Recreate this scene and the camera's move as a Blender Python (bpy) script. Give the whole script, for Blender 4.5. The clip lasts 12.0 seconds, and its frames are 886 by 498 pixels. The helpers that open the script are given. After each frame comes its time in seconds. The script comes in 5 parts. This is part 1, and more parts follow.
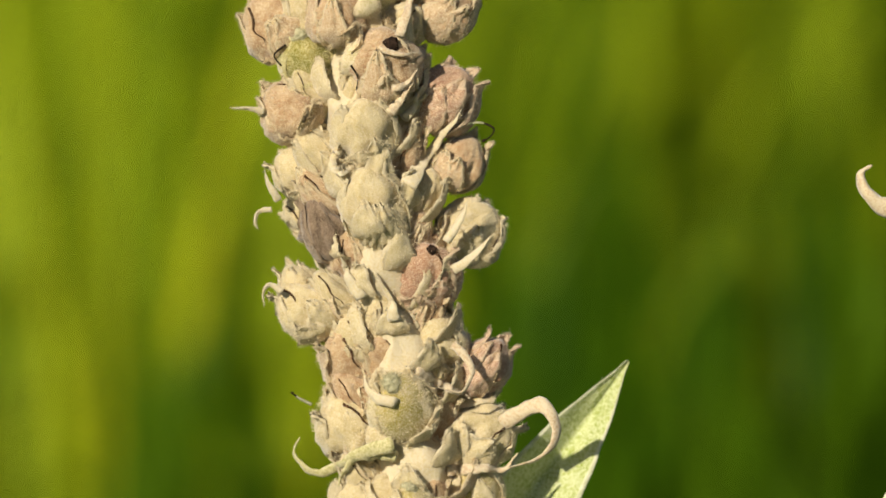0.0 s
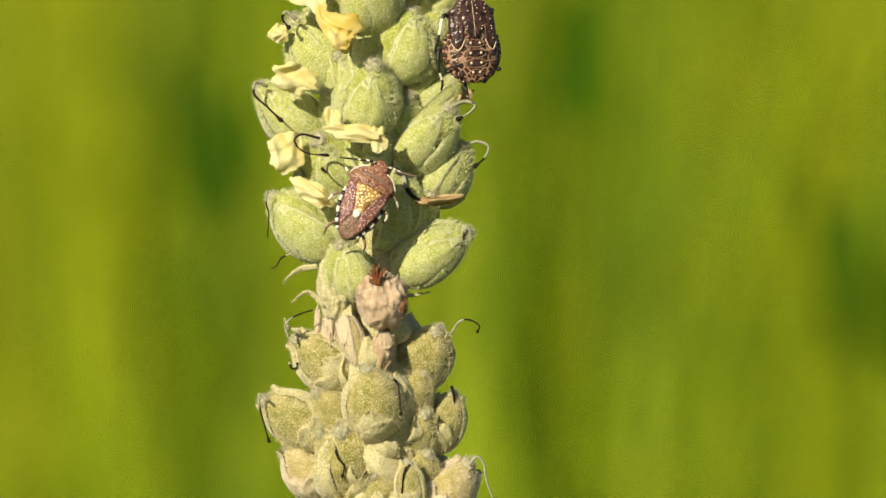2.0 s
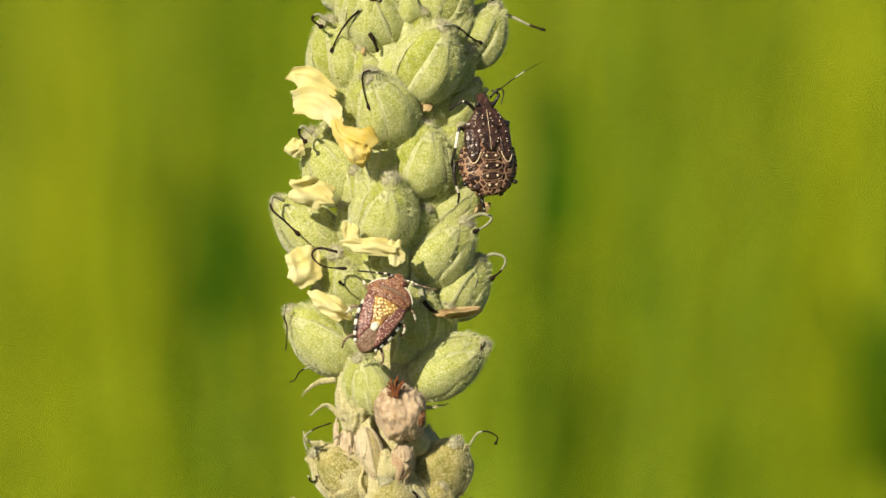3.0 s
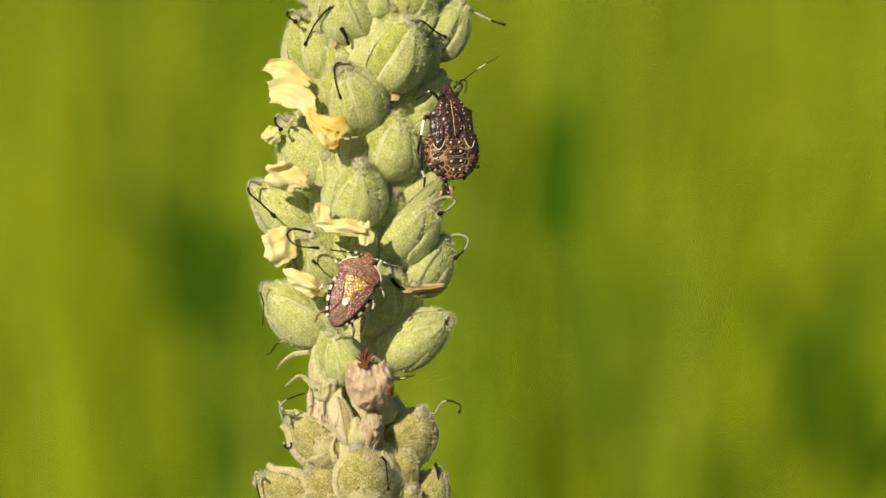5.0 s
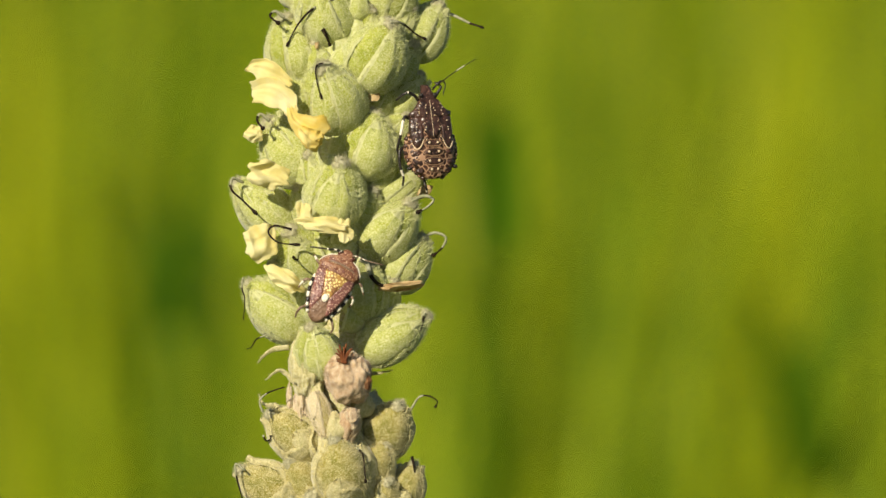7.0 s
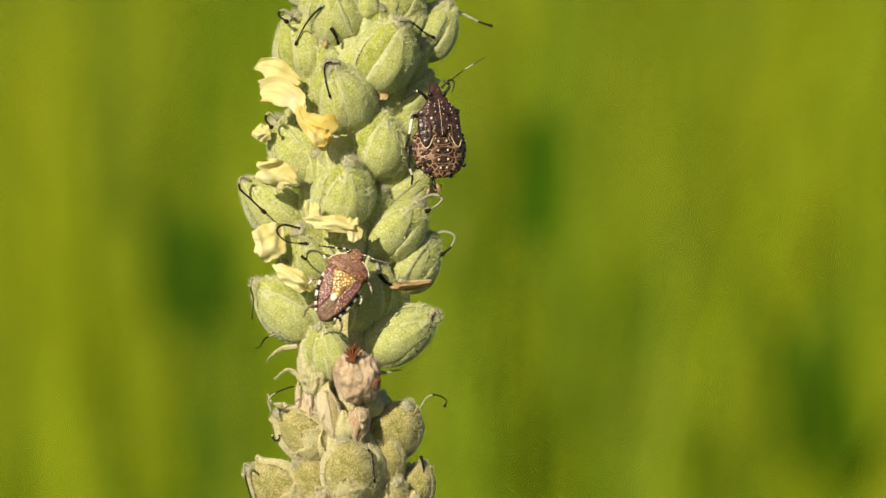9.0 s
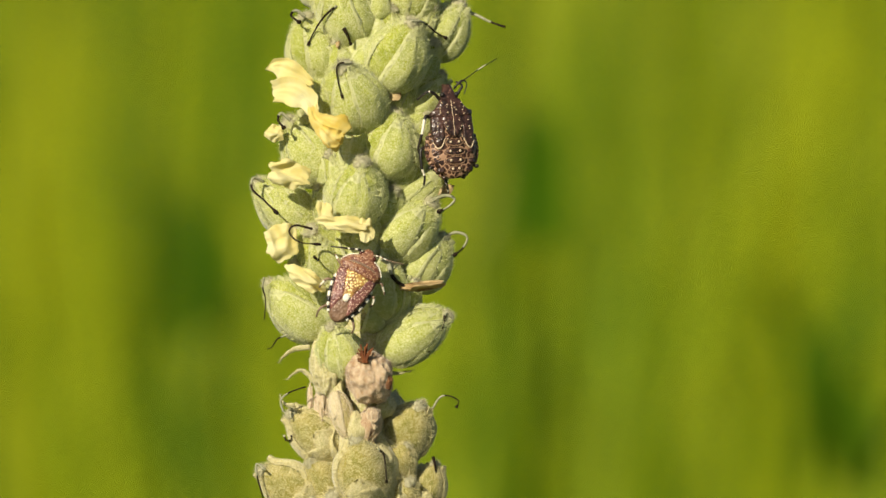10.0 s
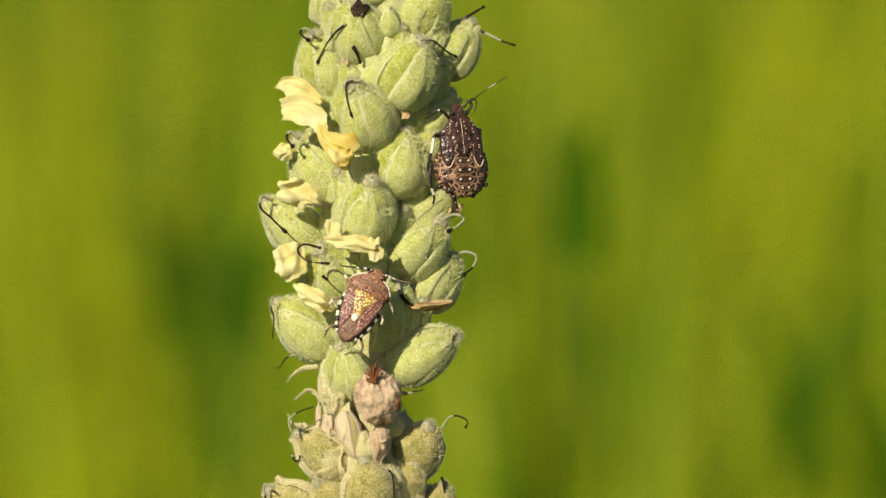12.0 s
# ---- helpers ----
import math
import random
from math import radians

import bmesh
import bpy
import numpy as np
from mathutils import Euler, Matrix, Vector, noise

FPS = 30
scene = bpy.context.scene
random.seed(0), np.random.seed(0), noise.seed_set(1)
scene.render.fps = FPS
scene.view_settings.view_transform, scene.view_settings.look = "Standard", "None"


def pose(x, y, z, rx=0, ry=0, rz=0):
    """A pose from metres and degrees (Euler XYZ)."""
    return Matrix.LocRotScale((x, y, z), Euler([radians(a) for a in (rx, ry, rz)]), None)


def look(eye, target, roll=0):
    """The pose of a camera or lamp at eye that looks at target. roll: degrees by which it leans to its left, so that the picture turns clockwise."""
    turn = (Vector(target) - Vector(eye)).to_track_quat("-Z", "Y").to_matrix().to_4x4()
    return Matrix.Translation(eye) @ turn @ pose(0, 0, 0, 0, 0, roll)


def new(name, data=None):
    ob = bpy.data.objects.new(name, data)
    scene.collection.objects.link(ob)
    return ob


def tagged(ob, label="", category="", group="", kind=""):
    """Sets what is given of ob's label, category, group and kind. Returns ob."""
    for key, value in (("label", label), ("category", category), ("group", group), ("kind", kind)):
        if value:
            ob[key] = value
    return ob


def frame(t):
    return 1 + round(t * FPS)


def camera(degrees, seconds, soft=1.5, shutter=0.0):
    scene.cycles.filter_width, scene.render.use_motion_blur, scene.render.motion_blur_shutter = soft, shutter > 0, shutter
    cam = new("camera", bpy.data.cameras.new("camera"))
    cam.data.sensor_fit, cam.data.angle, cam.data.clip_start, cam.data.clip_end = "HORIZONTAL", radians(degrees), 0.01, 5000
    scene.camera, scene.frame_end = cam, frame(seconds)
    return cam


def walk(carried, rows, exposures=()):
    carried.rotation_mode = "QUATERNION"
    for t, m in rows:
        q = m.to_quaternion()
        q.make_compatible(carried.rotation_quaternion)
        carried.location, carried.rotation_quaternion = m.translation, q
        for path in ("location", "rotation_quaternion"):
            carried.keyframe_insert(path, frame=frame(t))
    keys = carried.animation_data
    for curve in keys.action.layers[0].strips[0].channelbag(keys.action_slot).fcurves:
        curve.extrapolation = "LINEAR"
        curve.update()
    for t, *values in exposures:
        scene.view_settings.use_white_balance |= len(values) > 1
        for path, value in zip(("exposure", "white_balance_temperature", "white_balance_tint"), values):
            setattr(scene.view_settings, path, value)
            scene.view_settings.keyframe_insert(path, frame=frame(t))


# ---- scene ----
# A woolly mullein spike with two shield bugs, filmed from a metre off with a long lens.
# The plant is built in millimetres of its own leaning plane: x to the right, y away, z up.
cam = camera(6.0, 12.0, soft=1.5, shutter=0.04)
EYE_X, EYE_Z = 0.004, 1.33
ROWS = [
    (0.00, -1.0540, -11.2654, -0.0859, -0.4060),
    (0.30, -1.0599, -10.3937, -0.0487, -0.3366),
    (0.50, -1.0644, -9.7973, -0.0098, -0.3060),
    (0.70, -1.0716, -9.1539, -0.0475, -0.2456),
    (1.00, -1.0855, -8.1752, -0.0525, -0.1768),
    (1.30, -1.0927, -7.2646, -0.0190, -0.1114),
    (1.50, -1.0948, -6.6772, 0.0089, -0.0717),
    (1.70, -1.0934, -6.1954, 0.0263, -0.0272),
    (2.00, -1.0905, -5.6333, 0.0861, 0.0384),
    (2.30, -1.0901, -5.2611, 0.2137, 0.0917),
    (2.50, -1.0903, -5.0729, 0.3077, 0.1209),
    (2.70, -1.0916, -4.9109, 0.4096, 0.1300),
    (4.30, -1.1327, -4.7722, 0.8364, -0.0348),
    (4.50, -1.1439, -4.7488, 0.7839, -0.0628),
    (5.00, -1.1693, -4.6760, 0.5327, -0.1181),
    (5.50, -1.1813, -4.6419, 0.4994, -0.1635),
    (6.00, -1.1917, -4.6031, 0.2330, -0.1817),
    (6.50, -1.1933, -4.5991, 0.2148, -0.2175),
    (7.00, -1.1935, -4.5973, 0.0846, -0.2296),
    (9.00, -1.1909, -4.6142, 0.1382, -0.1733),
    (9.50, -1.1912, -4.6129, 0.1429, -0.1310),
    (10.00, -1.1908, -4.6101, 0.0938, -0.0862),
    (10.50, -1.1892, -4.6373, -0.0112, -0.0374),
    (11.00, -1.1887, -4.7205, -0.0021, -0.0193),
    (11.50, -1.1876, -4.8231, -0.0420, -0.0162),
    (11.65, -1.1866, -4.8561, 0.0036, -0.0204),
    (11.80, -1.1865, -4.7683, 0.0040, -0.0208),
    (11.90, -1.1864, -4.6653, 0.0045, -0.0212),
    (12.00, -1.1849, -4.5008, -0.0329, -0.0131),
]
walk(cam, [(t, pose(EYE_X, y, EYE_Z, 90 + pitch, roll, yaw)) for t, y, pitch, roll, yaw in ROWS],
     exposures=[(0.0, 0.05), (0.5, 0.12), (1.0, 0.12), (1.5, 0.24), (2.2, 0.20), (2.8, 0.18), (4.5, 0.13), (12.0, 0.12)])
cam.data.dof.use_dof = True
cam.data.dof.aperture_fstop = 23.0

# ---- light ----
SUN_WAY = Vector((-0.46, -0.735, 0.50)).normalized()
world = bpy.data.worlds.new("sky")
scene.world = world
world.use_nodes = True
sky = world.node_tree.nodes.new("ShaderNodeTexSky")
sky.sky_type, sky.sun_disc = "NISHITA", False
sky.sun_elevation = math.asin(SUN_WAY.z)
sky.sun_rotation = math.atan2(SUN_WAY.x, SUN_WAY.y)
world.node_tree.links.new(sky.outputs[0], world.node_tree.nodes["Background"].inputs[0])
world.node_tree.nodes["Background"].inputs[1].default_value = 0.055
sun = new("sun", bpy.data.lights.new("sun", "SUN"))
sun.data.energy, sun.data.angle, sun.data.color = 5.0, radians(0.6), (1.0, 0.89, 0.70)
sun.matrix_world = look(SUN_WAY * 30, (0, 0, 0))


# ---- materials ----
def material(name, rough=0.7, spec=0.3):
    m = bpy.data.materials.new(name)
    m.use_nodes = True
    nodes, links = m.node_tree.nodes, m.node_tree.links
    shader = nodes["Principled BSDF"]
    shader.inputs["Roughness"].default_value = rough
    shader.inputs["Specular IOR Level"].default_value = spec
    return m, nodes, links, shader


def mix_colour(nodes, links, factor, a, b):
    n = nodes.new("ShaderNodeMix")
    n.data_type = "RGBA"
    links.new(factor, n.inputs[0])
    for socket, value in ((n.inputs[6], a), (n.inputs[7], b)):
        if isinstance(value, tuple):
            socket.default_value = (*value, 1)
        else:
            links.new(value, socket)
    return n.outputs[2]


def noise_tex(nodes, links, scale, detail=3, coord="Object", rough=0.55, stretch=None):
    c = nodes.new("ShaderNodeTexCoord").outputs[coord]
    if stretch:
        mp = nodes.new("ShaderNodeMapping")
        mp.inputs["Scale"].default_value = stretch
        links.new(c, mp.inputs[0])
        c = mp.outputs[0]
    n = nodes.new("ShaderNodeTexNoise")
    n.inputs["Scale"].default_value, n.inputs["Detail"].default_value = scale, detail
    n.inputs["Roughness"].default_value = rough
    links.new(c, n.inputs["Vector"])
    return n.outputs[0]


def ramp(nodes, links, value, low, high):
    n = nodes.new("ShaderNodeMapRange")
    n.inputs[1].default_value, n.inputs[2].default_value = low, high
    n.clamp = True
    links.new(value, n.inputs[0])
    return n.outputs[0]


def bump(nodes, links, shader, height, strength, distance):
    n = nodes.new("ShaderNodeBump")
    n.inputs["Strength"].default_value, n.inputs["Distance"].default_value = strength, distance
    links.new(height, n.inputs["Height"])
    links.new(n.outputs[0], shader.inputs["Normal"])


def woolly(name, flesh, blotch, hair, grain=26.0, hairiness=0.5, size=0.008, spread=0.10):
    """Felted plant skin: flesh with blotches, under a felt of tiny pale star hairs."""
    m, nodes, links, shader = material(name, 0.85, 0.15)
    large = ramp(nodes, links, noise_tex(nodes, links, grain * 0.08, 3), 0.38, 0.64)
    skin = mix_colour(nodes, links, large, flesh, blotch)
    fine = noise_tex(nodes, links, grain, 2, rough=0.6)
    patch = noise_tex(nodes, links, grain * 0.16, 2)
    add = nodes.new("ShaderNodeMath")
    add.operation = "MULTIPLY_ADD"
    links.new(patch, add.inputs[0])
    add.inputs[1].default_value = 0.28
    links.new(fine, add.inputs[2])
    felt = ramp(nodes, links, add.outputs[0], 0.80 - spread - hairiness * 0.25, 0.80 + spread - hairiness * 0.25)
    links.new(mix_colour(nodes, links, felt, skin, hair), shader.inputs["Base Color"])
    shader.inputs["Sheen Weight"].default_value = 0.45
    shader.inputs["Sheen Roughness"].default_value = 0.5
    shader.inputs["Subsurface Weight"].default_value = 0.06
    shader.inputs["Subsurface Scale"].default_value = 0.0008
    shader.inputs["Subsurface Radius"].default_value = (1.0, 0.9, 0.3)
    bump(nodes, links, shader, fine, 0.5, size * 0.03)
    return m


def plain(name, a, b, scale, rough=0.6, spec=0.3, through_light=0.0, relief=0.0002):
    m, nodes, links, shader = material(name, rough, spec)
    n = noise_tex(nodes, links, scale, 4)
    colour = mix_colour(nodes, links, ramp(nodes, links, n, 0.35, 0.65), a, b)
    links.new(colour, shader.inputs["Base Color"])
    bump(nodes, links, shader, n, 0.6, relief)
    if through_light:
        t = nodes.new("ShaderNodeBsdfTranslucent")
        links.new(colour, t.inputs[0])
        mx = nodes.new("ShaderNodeMixShader")
        mx.inputs[0].default_value = through_light
        links.new(shader.outputs[0], mx.inputs[1])
        links.new(t.outputs[0], mx.inputs[2])
        links.new(mx.outputs[0], nodes["Material Output"].inputs[0])
    return m


SKINS = {
    "green": ((0.245, 0.285, 0.012), (0.355, 0.385, 0.032), (0.62, 0.63, 0.345)),
    "olive": ((0.195, 0.185, 0.018), (0.32, 0.265, 0.05), (0.64, 0.59, 0.335)),
    "ripe": ((0.33, 0.275, 0.045), (0.46, 0.37, 0.13), (0.70, 0.61, 0.43)),
    "straw": ((0.47, 0.375, 0.18), (0.56, 0.46, 0.25), (0.68, 0.60, 0.43)),
    "tan": ((0.34, 0.20, 0.10), (0.47, 0.32, 0.18), (0.68, 0.58, 0.405)),
    "pink": ((0.29, 0.145, 0.085), (0.41, 0.235, 0.14), (0.69, 0.56, 0.41)),
    "grey": ((0.08, 0.05, 0.03), (0.20, 0.135, 0.09), (0.36, 0.28, 0.20)),
}
DRY = ("straw", "tan", "pink", "grey")
BODY_MAT = {k: woolly(k + "_capsule_skin", *v, grain=48, hairiness=0.18 if k in ("tan", "pink") else 0.30 if k == "green" else 0.36, spread=0.2 if k in DRY else 0.13) for k, v in SKINS.items()}
SEPAL_MAT = {k: woolly(k + "_sepal_felt", tuple(0.9 * a + 0.1 * c for a, c in zip(v[0], v[2])), v[1], v[2],
                       grain=46, hairiness=0.42 if k in DRY else 0.50 if k == "green" else 0.85, spread=0.15) for k, v in SKINS.items()}
MARGIN_MAT = {k: plain(k + "_woolly_margin", tuple(c * e + a * (1 - e) for a, c in zip(v[1], v[2])), tuple(min(0.86, c * (0.6 + 0.5 * e)) for c in v[2]), 30, 0.9, 0.08, 0.2, 0.00005) for k, v in SKINS.items() for e in (0.8 if k in DRY else 0.9,)}
WOOL_MAT = {k: plain(k + "_wool_hair", tuple(min(0.88, c * 1.15) for c in v[2]), tuple(min(0.88, c * 1.32) for c in v[2]), 4, 0.8, 0.1, 0.35) for k, v in SKINS.items()}
SPLIT_MAT = plain("dark_split", (0.035, 0.018, 0.010), (0.12, 0.06, 0.03), 20, 0.85, 0.1)
WOOL_TIP = plain("wool_tip", (0.48, 0.46, 0.29), (0.68, 0.65, 0.46), 16, 0.9, 0.08, 0.25, 0.00005)
LEAF_EDGE = plain("leaf_margin_wool", (0.60, 0.62, 0.40), (0.80, 0.80, 0.62), 900, 0.9, 0.08, 0.2, 0.00005)
STEM_MAT = woolly("stem_felt", (0.36, 0.37, 0.11), (0.45, 0.39, 0.20), (0.60, 0.55, 0.34), grain=3200, hairiness=0.6, size=0.006)
LEAF_MAT = woolly("leaf_felt", (0.26, 0.32, 0.05), (0.36, 0.42, 0.08), (0.56, 0.60, 0.34), grain=3000, hairiness=0.8, size=0.005)
STYLE_PALE = plain("style_wool", (0.24, 0.25, 0.14), (0.40, 0.39, 0.27), 2500, 0.8, 0.1)
STYLE_DARK = plain("dry_style", (0.010, 0.007, 0.005), (0.035, 0.022, 0.012), 2500, 0.75, 0.12)
PETAL_MAT = plain("withered_petal", (0.86, 0.77, 0.31), (0.90, 0.86, 0.54), 220, 0.6, 0.2, 0.45, 0.0007)
PETAL_DEEP = plain("yellow_petal", (0.86, 0.69, 0.15), (0.90, 0.83, 0.42), 300, 0.6, 0.2, 0.45, 0.0007)
PETAL_DRY = plain("dry_petal", (0.36, 0.22, 0.09), (0.62, 0.48, 0.25), 500, 0.7, 0.2, 0.2)

# ---- building helpers ----
MM = 0.001
PLANT = pose(0, 0, 1.12, -6) @ Matrix.Diagonal((1, 1, 1, 1))


def from_bm(name, bm, materials, smooth=True):
    me = bpy.data.meshes.new(name)
    bmesh.ops.recalc_face_normals(bm, faces=bm.faces[:])
    bm.to_mesh(me)
    bm.free()
    for m in materials if isinstance(materials, (list, tuple)) else [materials]:
        me.materials.append(m)
    if smooth:
        me.polygons.foreach_set("use_smooth", [True] * len(me.polygons))
    return me


def attach(name, mesh, parent, m=None, label=""):
    ob = new(name, mesh)
    ob.parent = parent
    if m is not None:
        ob.matrix_basis = m
    return tagged(ob, label) if label else ob


def part(name, bm, materials, parent, label="", m=None):
    return attach(name, from_bm(name, bm, materials), parent, m, label)


def thing(name, m, label, category, group=""):
    ob = new(name)
    ob.matrix_basis = m
    ob.empty_display_size = 0.01
    return tagged(ob, label, category, group)


def lathe(bm, rings, segs=18):
    """Rings of (z, function of angle giving x, y); closes both ends."""
    rows = [[bm.verts.new((*f(2 * math.pi * i / segs), z)) for i in range(segs)] for z, f in rings]
    for a, b in zip(rows, rows[1:]):
        for i in range(segs):
            bm.faces.new((a[i], a[(i + 1) % segs], b[(i + 1) % segs], b[i]))
    bm.faces.new(rows[0][::-1])
    bm.faces.new(rows[-1])
    return bm


def spline(points, steps=6):
    """A smooth line through the points (Catmull-Rom)."""
    p = [Vector(q) for q in points]
    p = [2 * p[0] - p[1], *p, 2 * p[-1] - p[-2]]
    out = []
    for a, b, c, d in zip(p, p[1:], p[2:], p[3:]):
        for i in range(steps):
            t = i / steps
            out.append(0.5 * (2 * b + (c - a) * t + (2 * a - 5 * b + 4 * c - d) * t * t + (3 * b - a - 3 * c + d) * t ** 3))
    return out + [p[-2]]


def tube(bm, line, radius, segs=7, slot=None, flat=1.0, twist=0.0):
    """A tube along a line; radius and slot are functions of 0..1."""
    rows, n = [], len(line)
    for i, q in enumerate(line):
        way = (line[min(i + 1, n - 1)] - line[max(i - 1, 0)]).normalized()
        side = way.cross(Vector((0, 1, 0.03))).normalized()
        up = side.cross(way)
        a = twist * i / (n - 1)
        side, up = math.cos(a) * side + math.sin(a) * up, math.cos(a) * up - math.sin(a) * side
        r = radius(i / (n - 1))
        rows.append([bm.verts.new(q + r * (math.cos(a) * side + flat * math.sin(a) * up)) for a in (2 * math.pi * k / segs for k in range(segs))])
    for i, (a, b) in enumerate(zip(rows, rows[1:])):
        for k in range(segs):
            f = bm.faces.new((a[k], a[(k + 1) % segs], b[(k + 1) % segs], b[k]))
            if slot:
                f.material_index = slot(i / (n - 1))
    bm.faces.new(rows[0][::-1])
    f = bm.faces.new(rows[-1])
    if slot:
        f.material_index = slot(1.0)
    return bm


def fuzz(bm, count, reach, slot=0, seed=1, width=0.02, every=None, unit=0.001):
    """Adds fine felt hairs to the faces of a mesh in millimetres."""
    rnd = random.Random(seed)
    bm.normal_update()
    faces = [f for f in bm.faces if every is None or f.material_index == every]
    areas = np.cumsum([f.calc_area() for f in faces])
    for u in np.sort(np.array([rnd.random() for _ in range(count)])) * areas[-1]:
        f = faces[min(int(np.searchsorted(areas, u)), len(faces) - 1)]
        w = [rnd.random() ** 0.7 for _ in f.verts]
        q = sum((v.co * k for v, k in zip(f.verts, w)), Vector()) / sum(w)
        d = (f.normal + Vector((rnd.gauss(0, 0.6), rnd.gauss(0, 0.6), rnd.gauss(0, 0.6)))).normalized()
        side = d.cross(Vector((rnd.gauss(0, 1), rnd.gauss(0, 1), rnd.gauss(0, 1)))).normalized() * width * unit
        g = bm.faces.new([bm.verts.new(p) for p in (q - side, q + side, q + d * reach * unit * rnd.uniform(0.4, 1.3))])
        g.material_index = slot
    return bm


# ---- capsule shapes, one unit wide and one unit long ----
def belly(t):
    if t < 0.42:
        return 0.5 * math.sqrt(max(0.0, 1 - ((0.42 - t) / 0.44) ** 2))
    return 0.5 * max(0.0, 1 - ((t - 0.42) / 0.60) ** 2.1) ** 0.72


def cup(t, kind):
    """How far a calyx lobe stands from the capsule's axis: closed on green capsules, open on dry ones."""
    shut = max(belly(t), 0.10)
    if kind == "green" or t < 0.45:
        return shut
    free = 0.5 * (1 - 0.42 * ((t - 0.45) / 0.55) ** 1.5)
    k = 0.12 if kind == "olive" else 0.22 if kind == "ripe" else 0.5
    return shut + k * (free - shut)


def body_mesh(kind, seed, lumps, groove):
    rnd = random.Random(seed)
    off = Vector((rnd.random() * 9, rnd.random() * 9, rnd.random() * 9))
    turn = rnd.uniform(-0.7, 0.7) - math.pi / 2
    wrinkle = 0.12 if kind == "grey" else 0.022 if kind in DRY else 0.0

    def ring(t):
        def f(a):
            d = abs((a - turn + math.pi / 2) % math.pi - math.pi / 2)
            r = belly(t)
            r *= 1 - groove * math.exp(-(d / (0.10 if groove > 0.1 else 0.17)) ** 2) * math.sin(math.pi * min(1, t * 0.9 + 0.1)) ** 0.5
            q = Vector((math.cos(a) * r, math.sin(a) * r, t))
            r += lumps * noise.noise(q * 3.2 + off) * math.sin(math.pi * t) + lumps * 0.6 * noise.noise(q * 7 + off) * math.sin(math.pi * t) + lumps * 0.3 * noise.noise(q * 15 + off)
            r *= 1 + wrinkle * math.sin(7 * a + 3 * noise.noise(q * 2.2 + off)) * math.sin(math.pi * t)
            return math.cos(a) * r, math.sin(a) * r * 0.92
        return f
    bm = lathe(bmesh.new(), [(t, ring(t)) for t in (0.0, 0.03, 0.08, 0.15, 0.23, 0.32, 0.42, 0.52, 0.62, 0.71, 0.79, 0.86, 0.92, 0.965, 0.995)], 44 if kind in DRY else 24)
    return from_bm("seed_capsule", bm, BODY_MAT[kind])


def wool_mesh(kind, seed, count, reach):
    rnd = random.Random(seed)
    verts, faces = [], []
    for _ in range(count):
        t, a = rnd.uniform(0.02, 0.99), rnd.uniform(0, 2 * math.pi)
        r = belly(t) * rnd.uniform(0.95, 1.03)
        slope = (belly(min(t + 0.03, 1)) - belly(max(t - 0.03, 0))) / 0.06
        n = Vector((math.cos(a), math.sin(a), -slope)).normalized()
        q = Vector((math.cos(a) * r, math.sin(a) * r, t))
        w = n + Vector((rnd.gauss(0, 0.34), rnd.gauss(0, 0.34), rnd.gauss(0, 0.34)))
        w.normalize()
        side = w.cross(Vector((rnd.gauss(0, 1), rnd.gauss(0, 1), rnd.gauss(0, 1)))).normalized() * rnd.uniform(0.0015, 0.0032)
        k = len(verts)
        verts += [q - side, q + side, q + w * reach * rnd.uniform(0.35, 1.25)]
        faces.append((k, k + 1, k + 2))
    me = bpy.data.meshes.new("wool")
    me.from_pydata(verts, [], faces)
    me.materials.append(WOOL_MAT[kind])
    return me


